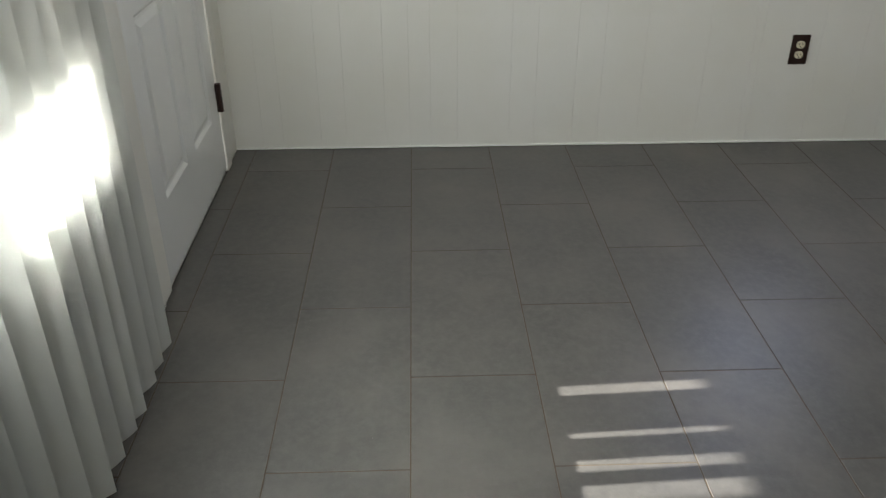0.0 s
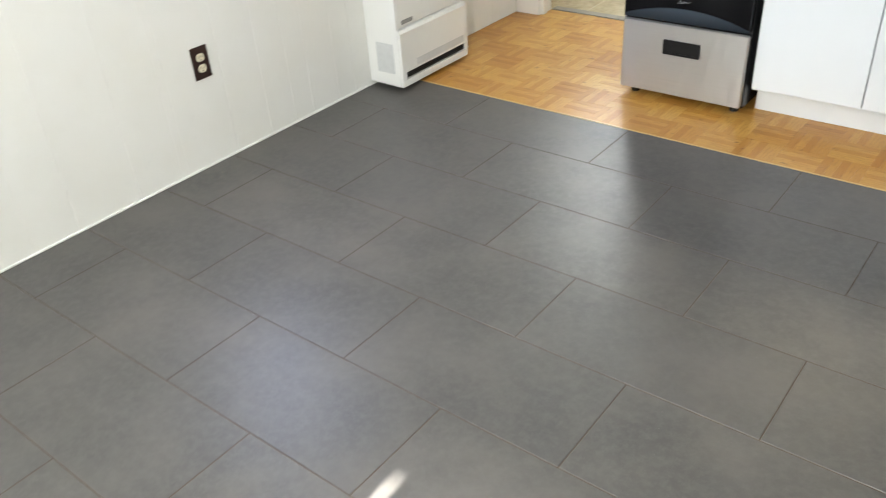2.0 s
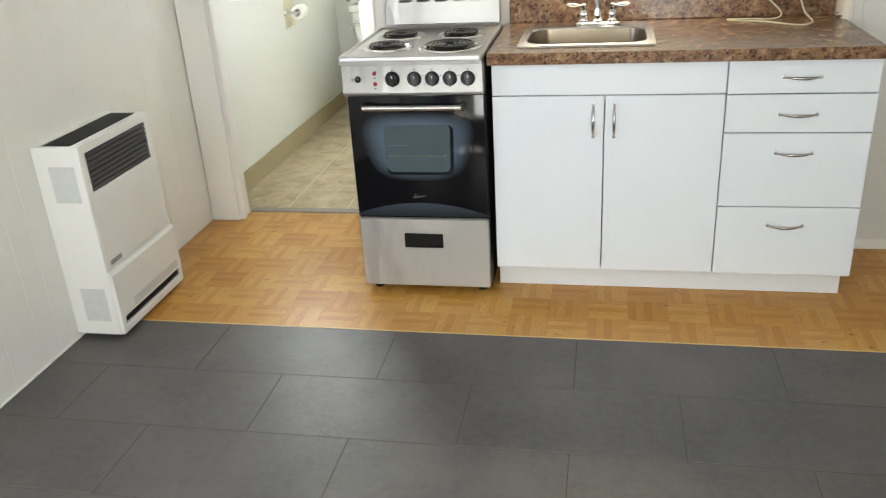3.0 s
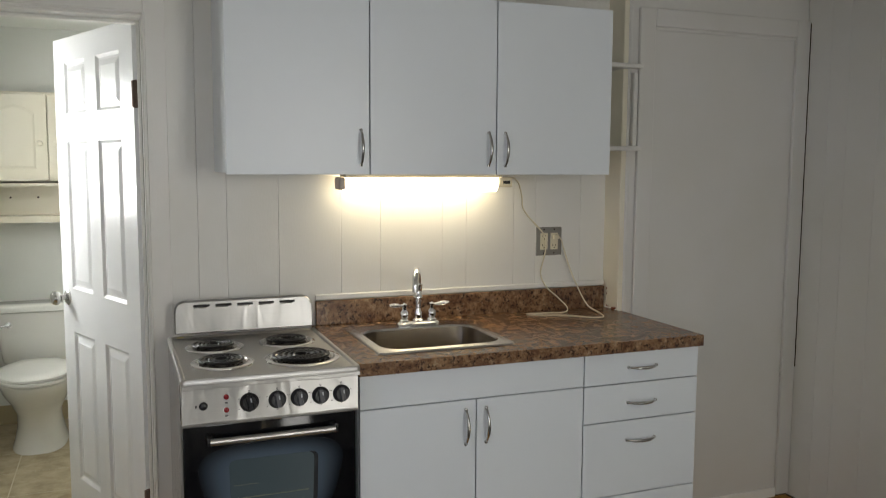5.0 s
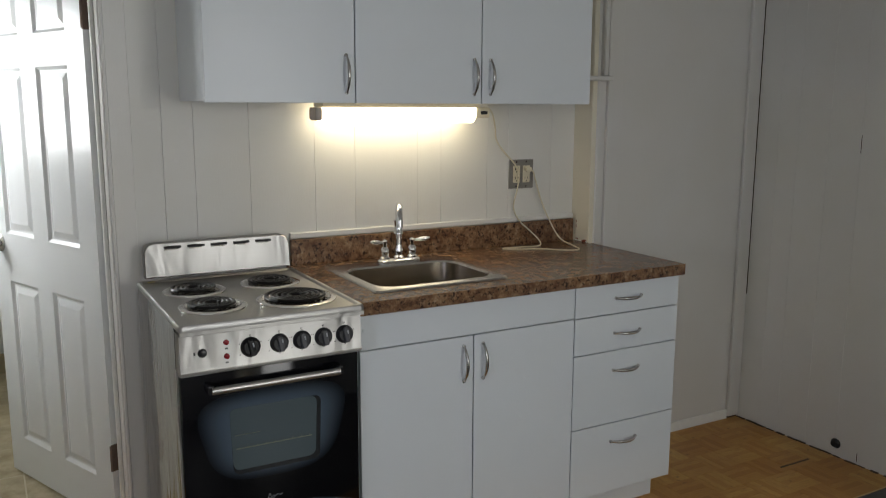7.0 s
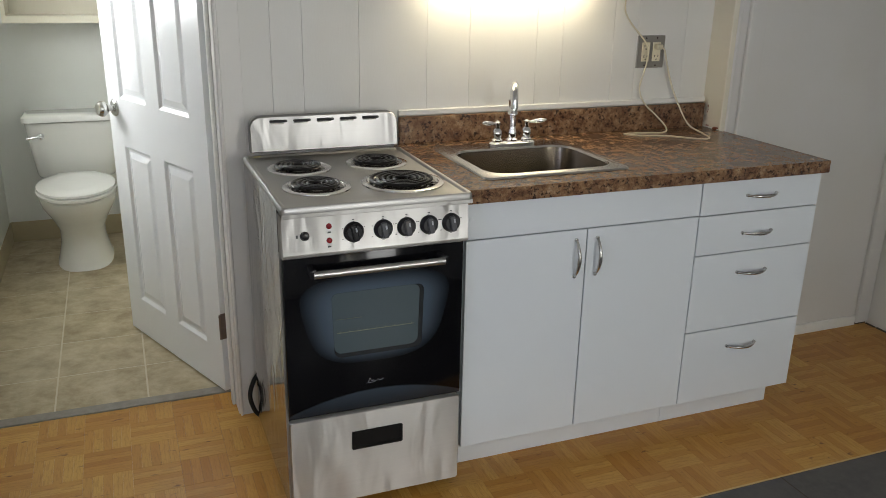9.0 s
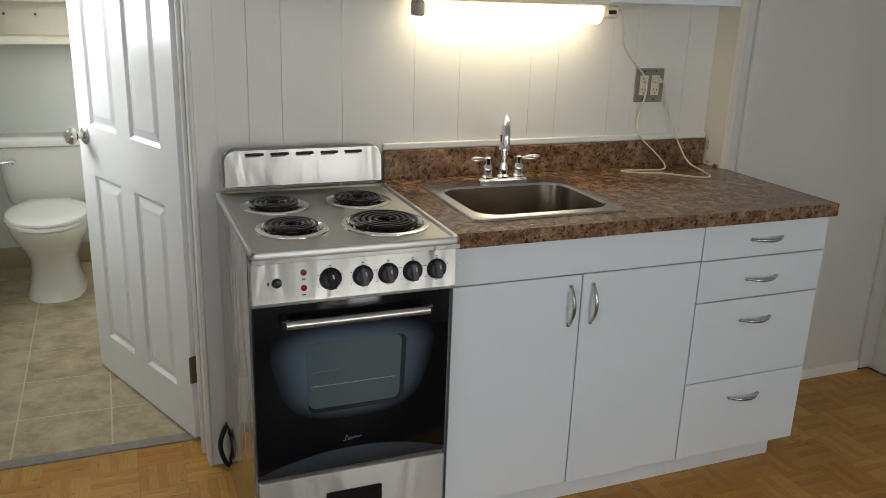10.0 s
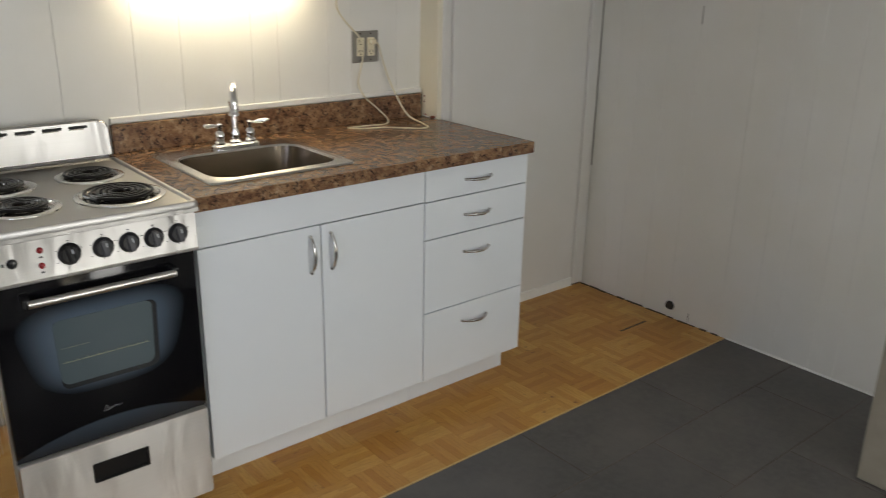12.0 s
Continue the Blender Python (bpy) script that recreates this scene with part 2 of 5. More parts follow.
def vane_mat():
    m = Mat("vane_fabric", (0.70, 0.71, 0.69), 0.75)
    t, mx = m.n.new("ShaderNodeBsdfTranslucent"), m.n.new("ShaderNodeMixShader")
    t.inputs["Color"].default_value = (0.80, 0.80, 0.76, 1)
    mx.inputs[0].default_value = 0.026
    m.bump(m.noise(m.world_coord((1, 1, 0.4)), 420, 3), 0.25, 0.0008)
    m.l.new(m.b.outputs[0], mx.inputs[1])
    m.l.new(t.outputs[0], mx.inputs[2])
    m.l.new(mx.outputs[0], m.n["Material Output"].inputs["Surface"])
    return m.m


VANE = vane_mat()


def tube_mat():
    m = Mat("diffuser_lit", (0.9, 0.88, 0.8), 0.4)
    m.put("Emission Color", (1.0, 0.85, 0.60, 1))
    m.put("Emission Strength", 2.35)
    return m.m


LIT = tube_mat()


def oven_glass_mat():
    """Black glass with a printed dot halo round the window and along the foot; x and z are the door's own."""
    m = Mat("oven_glass", (0.002, 0.002, 0.003), 0.09, 0, 0.32)
    tc = m.n.new("ShaderNodeTexCoord")
    sp = m.n.new("ShaderNodeSeparateXYZ")
    m.l.new(tc.outputs["Object"], sp.inputs[0])

    def op(kind, a, b=0.0):
        n = m.n.new("ShaderNodeMath")
        n.operation = kind
        for i, v in enumerate((a, b)):
            if hasattr(v, "is_output"):
                m.l.new(v, n.inputs[i])
            else:
                n.inputs[i].default_value = v
        return n.outputs[0]

    u = op("DIVIDE", op("SUBTRACT", sp.outputs["X"], 0.247), 0.192)
    w0 = op("SUBTRACT", sp.outputs["Z"], 0.588)
    v = op("DIVIDE", w0, 0.125)
    pinch = op("ADD", 1.0, op("MULTIPLY", v, 0.16))
    u = op("DIVIDE", u, pinch)
    d = op("ADD", op("POWER", op("ABSOLUTE", u), 3.2), op("POWER", op("ABSOLUTE", v), 3.6))
    halo = op("POWER", m.span(d, 1.0, 0.0, 0.12, 1.15), 1.5)
    xc = op("SUBTRACT", sp.outputs["X"], 0.245)
    arch = op("SUBTRACT", 0.378, op("MULTIPLY", op("MULTIPLY", xc, xc), 0.75))
    foot = op("MULTIPLY", m.span(op("SUBTRACT", sp.outputs["Z"], arch), 1.0, 0.0, -0.004, 0.0), m.span(sp.outputs["Z"], 0.2, 0.8, 0.32, 0.375))
    f = op("MAXIMUM", halo, op("MULTIPLY", foot, 0.6))
    m.put("Base Color", m.mix(f, (0.003, 0.003, 0.004), (0.100, 0.136, 0.178)))
    return m.m


OVENG = oven_glass_mat()
OVENIN = plain("oven_window", (0.066, 0.094, 0.105), 0.10, 0, 0.03, 5, 0)

# ---- mesh helpers ----


def part(name, bm, mat, parent=None, label="", smooth=None, kind=""):
    bmesh.ops.recalc_face_normals(bm, faces=bm.faces[:])
    me = bpy.data.meshes.new(name)
    bm.to_mesh(me)
    bm.free()
    me.materials.append(mat)
    if smooth is not None:
        me.shade_smooth()
        me.set_sharp_from_angle(angle=radians(smooth))
    ob = new(name, me)
    ob.parent = parent
    return tagged(ob, label=label, kind=kind)


def thing(name, label, category, group="", at=None):
    ob = new(name)
    if at is not None:
        ob.matrix_world = at
    return tagged(ob, label=label, category=category, group=group)


def bx(bm, x0, x1, y0, y1, z0, z1, bevel=0.0, seg=1):
    vs = [bm.verts.new((x, y, z)) for x in (x0, x1) for y in (y0, y1) for z in (z0, z1)]
    q = ((0, 1, 3, 2), (4, 6, 7, 5), (0, 4, 5, 1), (2, 3, 7, 6), (0, 2, 6, 4), (1, 5, 7, 3))
    fs = [bm.faces.new([vs[i] for i in f]) for f in q]
    if bevel:
        es = {e for f in fs for e in f.edges}
        bmesh.ops.bevel(bm, geom=list(es), offset=bevel, segments=seg, affect="EDGES", profile=0.5)
    return bm


def box(x0, x1, y0, y1, z0, z1, bevel=0.0, seg=1):
    return bx(bmesh.new(), x0, x1, y0, y1, z0, z1, bevel, seg)


def loft(bm, rings, cap0=True, cap1=True, closed=False):
    vr = [[bm.verts.new(p) for p in r] for r in rings]
    n = len(vr[0])
    pairs = list(zip(vr, vr[1:])) + ([(vr[-1], vr[0])] if closed else [])
    for a, b in pairs:
        for i in range(n):
            j = (i + 1) % n
            bm.faces.new((a[i], a[j], b[j], b[i]))
    if not closed:
        if cap0:
            bm.faces.new(vr[0][::-1])
        if cap1:
            bm.faces.new(vr[-1])
    return bm


def tube(bm, pts, r, n=10, closed=False, radii=None):
    pts = [Vector(p) for p in pts]
    rings, up = [], None
    for i, p in enumerate(pts):
        a = pts[i - 1] if (i or closed) else pts[0]
        b = pts[(i + 1) % len(pts)] if (i + 1 < len(pts) or closed) else pts[-1]
        d = (b - a).normalized()
        if up is None:
            up = Vector((0, 0, 1)) if abs(d.z) < 0.9 else Vector((1, 0, 0))
        side = d.cross(up).normalized()
        up = side.cross(d).normalized()
        rr = radii[i] if radii else r
        rings.append([p + (side * math.cos(t) + up * math.sin(t)) * rr for t in [2 * math.pi * k / n for k in range(n)]])
    return loft(bm, rings, closed=closed)


def lathe(bm, prof, m=None, n=24):
    """Profile of (radius, height) turned round the local z axis, then placed by m."""
    m = m or Matrix()
    return loft(bm, [[m @ Vector((r * math.cos(2 * math.pi * k / n), r * math.sin(2 * math.pi * k / n), z)) for k in range(n)] for r, z in prof])


def rrect(cx, cy, w, h, r, k=5):
    out = []
    for sx, sy, a0 in ((1, 1, 0), (-1, 1, 90), (-1, -1, 180), (1, -1, 270)):
        for i in range(k + 1):
            a = radians(a0 + 90 * i / k)
            out.append((cx + sx * (w / 2 - r) + r * math.cos(a), cy + sy * (h / 2 - r) + r * math.sin(a)))
    return out


def smooth_path(pts, k=8):
    """A Catmull-Rom curve through the points."""
    p = [Vector(q) for q in pts]
    p = [p[0] * 2 - p[1]] + p + [p[-1] * 2 - p[-2]]
    out = []
    for i in range(1, len(p) - 2):
        for j in range(k):
            t = j / k
            out.append(0.5 * (2 * p[i] + (p[i + 1] - p[i - 1]) * t + (2 * p[i - 1] - 5 * p[i] + 4 * p[i + 1] - p[i + 2]) * t * t + (3 * p[i] - p[i - 1] - 3 * p[i + 1] + p[i + 2]) * t ** 3))
    out.append(p[-2])
    return out


def wall_thing(name, label="", mat=WALL, boxes=()):
    bm = bmesh.new()
    for b in boxes:
        bx(bm, *b)
    ob = part(name, bm, mat, label=label)
    return tagged(ob, kind="structure")


# ---- the room's shell ----
XL, XR, YB, ZC = -0.965, 2.67, -4.09, 2.30
OPL, OPR, OPH, WT = -0.825, -0.046, 1.98, 0.17   # opening to the bathroom, depth of its wall
PY = -0.11                                        # front of the boxed-in doorway
CLX, CLY = 2.11, -1.762                            # partition beside the far wall


def ceil_z(x):
    return 2.165 + 0.0285 * (x - XL)


wall_north = wall_thing("wall_north", "white painted grooved board wall behind the kitchen units", WALL, (
    (XL, OPL, 0.074, WT, 0, ZC), (OPL, OPR, 0.006, WT, OPH + 0.012, ZC), (OPR, 1.735, 0.006, WT, 0, ZC), (1.735, XR, 0.03, WT, 0, ZC)))
wall_west = wall_thing("wall_west", "white painted grooved board wall with outlet and heater", WALL, (
    (XL - 0.12, XL - 0.006, YB - 0.12, -2.05, 0, ZC), (XL - 0.12, XL - 0.006, -1.65, WT, 0, ZC), (XL - 0.12, XL - 0.006, -2.05, -1.65, 0, 1.0), (XL - 0.12, XL - 0.006, -2.05, -1.65, 1.44, ZC)))
wall_east = wall_thing("wall_east", "off-white painted grooved board wall", WALL, ((XR + 0.006, XR + 0.12, YB - 0.12, 0.17, 0, ZC),))
D0, D1, DH = -0.755, 0.085, 2.02                  # entrance door
W0, W1, WZ0, WZ1 = 0.45, 1.68, 0.618, 2.06         # window
wall_south = wall_thing("wall_south", "white painted wall with entrance door and window", WALL, (
    (XL, D0, YB - 0.12, YB, 0, ZC), (D0, D1, YB - 0.12, YB, DH, ZC), (D1, W0, YB - 0.12, YB, 0, ZC),
    (W0, W1, YB - 0.12, YB, 0, WZ0), (W0, W1, YB - 0.12, YB, WZ1, ZC), (W1, XR, YB - 0.12, YB, 0, ZC)))
partition = wall_thing("wall_post", "off-white painted square post", WALL, ((CLX + 0.004, CLX + 0.24, CLY - 0.10, CLY, 0, ZC),))
bm = box(CLX - 0.012, CLX + 0.003, CLY - 0.108, CLY + 0.010, 0.0, 2.1, 0.004)
part("corner_trim", bm, BROWNTRIM, partition, "aged brown corner trim")

bm = bmesh.new()
quad = [(XL - 0.12, YB - 0.12), (XR + 0.12, YB - 0.12), (XR + 0.12, 0.05), (XL - 0.12, 0.05)]
loft(bm, [[(x, y, ceil_z(x)) for x, y in quad], [(x, y, ceil_z(x) + 0.1) for x, y in quad]])
tagged(part("ceiling", bm, CEIL, label="off-white painted ceiling"), kind="structure")
floor = tagged(part("floor", box(XL - 0.12, XR + 0.12, YB - 0.12, WT + 0.01, -0.15, -0.0105), GROUT, label="subfloor under the tiles and parquet"), kind="structure")


def planks(parent, origin, along, out, cuts, z0, z1, mat, skip=(), g=0.0003, c=0.0010):
    """Boards between grooves, as parts of a wall. along and out: unit vectors; cuts: distances."""
    for a, b in zip(cuts, cuts[1:]):
        pieces = [(z0, z1)]
        for s0, s1, sz0, sz1 in skip:
            if a < s1 - 0.001 and b > s0 + 0.001:
                pieces = [(p, q) for lo, hi in pieces for p, q in ((lo, min(hi, sz0)), (max(lo, sz1), hi)) if q - p > 0.01]
        for p, q in pieces:
            bm = bmesh.new()
            d = 0.006
            prof = [(a + g, -d), (a + g, -c), (a + g + c, 0), (b - g - c, 0), (b - g, -c), (b - g, -d)]
            o, u, w = Vector(origin), Vector(along), Vector(out)
            loft(bm, [[o + u * s + w * t + Vector((0, 0, z)) for s, t in prof] for z in (p, q)])
            part("board", bm, mat, parent)


# ---- under the window and the doors: west, north, east and south boards ----
north_cuts = [-0.046, 0.02, 0.112, 0.209, 0.388, 0.615, 0.765, 1.012, 1.112, 1.315, 1.412, 1.618, 1.735]
planks(wall_north, (0, 0, 0), (1, 0, 0), (0, -1, 0), north_cuts[1:8], 0.0, 2.26, WALL)
planks(wall_north, (0, 0, 0), (1, 0, 0), (0, -1, 0), north_cuts[7:], 0.0, 2.148, WALL)
planks(wall_north, (0, 0, 0), (1, 0, 0), (0, -1, 0), [1.0125, 1.59], 2.150, 2.26, WALL)
planks(wall_north, (0, 0, 0), (1, 0, 0), (0, -1, 0), [1.59, 1.735], 2.150, 2.26, WALL)
planks(wall_north, (0, 0, 0), (1, 0, 0), (0, -1, 0), [XL + 0.001, -0.197], 2.057, 2.26, WALL)
planks(wall_north, (0, 0, 0), (1, 0, 0), (0, -1, 0), [-0.197, 0.02], 2.057, 2.26, WALL)
west_cuts = [-4.09, -3.98, -3.90, -3.75, -3.65, -3.495, -3.397, -3.315, -3.211, -3.005, -2.906, -2.754, -2.651, -2.493, -2.256, -2.08, -2.05, -1.82,
             -1.65, -1.52, -1.42, -1.27, -1.17, -1.02, -0.86, -0.76, -0.56, -0.46, -0.31, -0.15, 0.060]
planks(wall_west, (XL, 0, 0), (0, 1, 0), (1, 0, 0), west_cuts, 0.0, 2.19, WALL, skip=[(-2.05, -1.65, 1.0, 1.44)], g=0.0001, c=0.0010)
east_cuts = [YB, -3.72, -3.5, -3.2, -3.0, -2.72, -2.5, -2.2, -2.0, -1.75, -1.60, -1.39, -1.29, -1.14, -1.04, -0.89, -0.635, -0.489, -0.34, -0.24, PY]
planks(wall_east, (XR, 0, 0), (0, 1, 0), (-1, 0, 0), east_cuts, 0.0, 2.29, WALL, g=0.0002, c=0.0010)

bm = box(XL, XL + 0.006, YB, -0.93, 0.0, 0.008, 0.002)
tagged(part("caulk_line", bm, CAULK, label="thin white caulk where wall meets tiles"), kind="structure")
bm = box(XR - 0.006, XR, YB, -0.93, 0.0, 0.008, 0.002)
tagged(part("caulk_line", bm, CAULK, label="thin white caulk where wall meets tiles"), kind="structure")

# casing of the bathroom opening: boards on the kitchen side, jamb lining and stop
door_1 = tagged(new("door_1"), label="white painted wooden door casing to the bathroom", kind="structure")
CT = 0.014
part("casing", box(XL + 0.002, OPL, 0.060, 0.074, 0.0, 2.055, 0.002), TRIM, door_1)
part("casing", box(OPR, 0.022, -0.004, 0.004, 0.0, 2.055, 0.0015), TRIM, door_1)
part("casing", box(OPL, OPR, -0.004, 0.004, OPH, 2.055, 0.0015), TRIM, door_1)
part("jamb", box(OPL - 0.01, OPL + 0.008, 0.074, WT, 0.0, OPH, 0.002), TRIM, door_1)
part("jamb", box(OPR - 0.008, OPR + 0.01, 0.006, WT, 0.0, OPH, 0.002), TRIM, door_1)
part("jamb", box(OPL, OPR, 0.006, WT, OPH - 0.008, OPH + 0.01, 0.002), TRIM, door_1)
part("stop", box(OPL + 0.008, OPL + 0.02, 0.075, 0.115, 0.0, OPH - 0.01, 0.003), TRIM, door_1)
part("stop", box(OPR - 0.02, OPR - 0.008, 0.075, 0.115, 0.0, OPH - 0.01, 0.003), TRIM, door_1)
part("stop", box(OPL + 0.02, OPR - 0.02, 0.075, 0.115, OPH - 0.02, OPH - 0.008, 0.003), TRIM, door_1)
part("edge_bead", box(OPR - 0.004, OPR + 0.006, -0.012, 0.0, 0.0, OPH + 0.006, 0.003), TRIM, door_1)
part("edge_bead", box(OPL, OPR, -0.012, 0.0, OPH, OPH + 0.010, 0.003), TRIM, door_1)


def six_panel_face(bm, w, h, y, sign, panels, depth=0.009):
    """A door face at y with sunk, raised-field panels; sign: the way it faces."""
    xs = sorted({0, w, *[p for a in panels for p in a[:2]]})
    zs = sorted({0, h, *[p for a in panels for p in a[2:]]})
    for x0, x1 in zip(xs, xs[1:]):
        for z0, z1 in zip(zs, zs[1:]):
            if not any(abs(a - x0) < 1e-6 and abs(b - x1) < 1e-6 and c <= z0 + 1e-6 and z1 <= d + 1e-6 for a, b, c, d in panels):
                bm.faces.new([bm.verts.new((x, y, z)) for x, z in ((x0, z0), (x1, z0), (x1, z1), (x0, z1))])
    for x0, x1, z0, z1 in panels:
        steps = ((0, 0), (0.012, depth), (0.020, depth), (0.042, depth * 0.25))
        rings = [[(x0 + i, y - sign * d, z0 + i), (x1 - i, y - sign * d, z0 + i), (x1 - i, y - sign * d, z1 - i), (x0 + i, y - sign * d, z1 - i)] for i, d in steps]
        loft(bm, rings, cap0=False)


def panel_door(name, w, h, mat, parent, label="", rows=((0.155, 0.785), (0.966, 1.568), (1.677, 1.884))):
    st, mid = 0.112, 0.105
    pw = (w - 2 * st - mid) / 2
    cols = ((st, st + pw), (st + pw + mid, w - st))
    pan = [(a, b, c, d) for a, b in cols for c, d in rows]
    bm = bmesh.new()
    six_panel_face(bm, w, h, 0.035, 1, pan)
    six_panel_face(bm, w, h, 0.0, -1, pan)
    for a, b in (((0, 0), (w, 0)), ((w, 0), (w, h)), ((w, h), (0, h)), ((0, h), (0, 0))):
        bm.faces.new([bm.verts.new(p) for p in ((a[0], 0, a[1]), (b[0], 0, b[1]), (b[0], 0.035, b[1]), (a[0], 0.035, a[1]))])
    bmesh.ops.remove_doubles(bm, verts=bm.verts[:], dist=0.0001)
    return part(name, bm, mat, parent, label)


def knob(parent, m, mat, label):
    prof = [(0.0005, 0), (0.033, 0.0), (0.033, 0.004), (0.027, 0.010), (0.012, 0.013), (0.011, 0.03), (0.022, 0.036), (0.029, 0.045), (0.029, 0.058), (0.022, 0.068), (0.0005, 0.071)]
    return part("door_knob", lathe(bmesh.new(), prof, m, 24), mat, parent, label, smooth=40)


# the bathroom door, ajar
bath_door = thing("bathroom_door", "white painted six-panel door standing open into the bathroom", "door", at=pose(-0.046, 0.180, 0.012, 0, 0, 112.4))
leaf = panel_door("leaf", 0.762, 1.978, DOORP, bath_door)
knob(bath_door, Matrix.Translation((0.70, 0.035, 0.925)) @ pose(0, 0, 0, -90, 0, 0), NICKEL, "round satin steel knob")
knob(bath_door, Matrix.Translation((0.70, 0.0, 0.925)) @ pose(0, 0, 0, 90, 0, 0), NICKEL, "round satin steel knob")
for z in (0.25, 1.722):
    bm = box(-0.004, 0.0, -0.003, 0.0375, z - 0.048, z + 0.048, 0.0015)
    tube(bm, [(-0.004, 0.038, z - 0.045), (-0.004, 0.038, z + 0.045)], 0.005, 8)
    for dz in (-0.03, 0.0, 0.03):
        lathe(bm, [(0.0005, 0), (0.0035, 0), (0.002, 0.0015), (0.0005, 0.002)], Matrix.Translation((-0.003, 0.012 + 0.012 * (dz == 0), z + dz)) @ pose(0, 0, 0, 0, -90, 0), 8)
    part("hinge", bm, HINGEM, bath_door, "dull brown metal hinge")

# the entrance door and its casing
entrance = tagged(new("door_2"), label="white painted entrance door with raised panels, shut; added glazed top", kind="structure")
lf = panel_door("leaf", D1 - D0 - 0.006, 1.28, DOORP, entrance, rows=((0.225, 0.745), (0.91, 1.18)))
lf.matrix_local = pose(D0 + 0.003, YB - 0.032, 0.012)
# glazed top: unseen, added to house the fill lamp
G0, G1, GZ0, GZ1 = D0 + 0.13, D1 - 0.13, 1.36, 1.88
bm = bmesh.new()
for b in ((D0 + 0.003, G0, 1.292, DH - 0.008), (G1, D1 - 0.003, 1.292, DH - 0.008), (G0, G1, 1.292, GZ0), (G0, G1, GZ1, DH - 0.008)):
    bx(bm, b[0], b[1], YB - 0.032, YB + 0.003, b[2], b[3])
part("fill_glazing_frame", bm, DOORP, entrance)
pn = part("pane", box(G0, G1, YB - 0.020, YB - 0.014, GZ0, GZ1), GLASS, entrance, "clear glass pane added for the fill lamp")
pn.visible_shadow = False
part("casing", box(D0 - 0.07, D0, YB, YB + 0.009, 0, DH + 0.07, 0.003), TRIM, entrance)
part("casing", box(D1, D1 + 0.095, YB, YB + 0.009, 0.0, DH + 0.07, 0.003), TRIM, entrance)
part("casing", box(D0, D1, YB, YB + 0.016, DH, DH + 0.07, 0.003), TRIM, entrance)
part("threshold", box(D0, D1, YB - 0.12, YB - 0.004, -0.01, 0.011, 0.003), TRIM, entrance)
knob(entrance, Matrix.Translation((0.02, YB - 0.015, 0.90)) @ pose(0, 0, 0, -90, 0, 0), BRONZE, "dark bronze knob")
for z in (0.29, 1.75):
    bm = box(D0 - 0.004, D0 + 0.018, YB + 0.0032, YB + 0.0062, z - 0.05, z + 0.05, 0.001)
    tube(bm, [(D0 + 0.003, YB + 0.012, z - 0.052), (D0 + 0.003, YB + 0.012, z + 0.052)], 0.0105, 10)
    part("hinge", bm, BRONZE, entrance, "dark bronze hinge")

# frayed carpet scrap and caulk at the foot of the wall beside the blinds
bm = bmesh.new()
rnd = random.Random(4)
for i in range(70):
    x, y = rnd.uniform(0.17, 0.40), YB + rnd.uniform(0.003, 0.010)
    tube(bm, [(x, y, 0.0), (x + rnd.uniform(-0.008, 0.008), y + rnd.uniform(0, 0.006), rnd.uniform(0.006, 0.014))], 0.0016, 4)
tagged(part("frayed_fringe", bm, CAULK, label="frayed whitish fringe along the foot of the wall", kind="stuff"), category="debris")

# window, its glass and the blinds' vanes
window_1 = tagged(new("window_1"), label="white framed window behind vertical blinds", kind="structure")
bm = bmesh.new()
for b in ((W0, W0 + 0.04, WZ0, WZ1), (W1 - 0.04, W1, WZ0, WZ1), (W0 + 0.04, W1 - 0.04, WZ0, WZ0 + 0.04), (W0 + 0.04, W1 - 0.04, WZ1 - 0.04, WZ1), (0.985, 1.02, WZ0 + 0.04, WZ1 - 0.04)):
    bx(bm, b[0], b[1], YB - 0.085, YB - 0.045, b[2], b[3])
part("window_frame", bm, TRIM, window_1)
for a, b in ((W0 + 0.04, 0.985), (1.02, W1 - 0.04)):
    pane = part("pane", box(a, b, YB - 0.068, YB - 0.062, WZ0 + 0.04, WZ1 - 0.04), GLASS, window_1)
    pane.visible_shadow = False
part("window_sill", box(W0, W1, YB - 0.045, YB + 0.01, WZ0 - 0.02, WZ0, 0.003), TRIM, window_1)

blinds = thing("vertical_blinds", "white fabric vertical blinds, nearly closed, hanging above the tiles", "blinds")
part("head_rail", box(0.33, 1.80, YB + 0.035, YB + 0.085, 2.08, 2.125, 0.004), TRIM, blinds)
edges = [(0.372, 0.452), (0.450, 0.530), (0.528, 0.604), (0.635, 0.702), (0.699, 0.770), (0.784, 0.856), (0.886, 0.930), (0.978, 1.03)]
edges += [(1.09 + 0.08 * i, 1.102 + 0.08 * i) for i in range(8)]
for x0, x1 in edges:
    dy = math.sqrt(max(0.0001, 0.089 ** 2 - (x1 - x0) ** 2))
    yc = YB + 0.062
    bm = bmesh.new()
    cols = 6
    def vane_at(s, z):
        bow = 0.007 * math.sin(math.pi * s)
        return Vector((x0 + (x1 - x0) * s + bow * 0.5, yc + dy / 2 - dy * s + bow, z))
    front = [[bm.verts.new(vane_at(k / cols, z)) for k in range(cols + 1)] for z in (0.022, 0.7, 1.4, 2.08)]
    for ra, rb in zip(front, front[1:]):
        for k in range(cols):
            bm.faces.new((ra[k], ra[k + 1], rb[k + 1], rb[k]))
    bmesh.ops.solidify(bm, geom=bm.faces[:], thickness=0.0009)
    part("vane", bm, VANE, blinds, smooth=60)

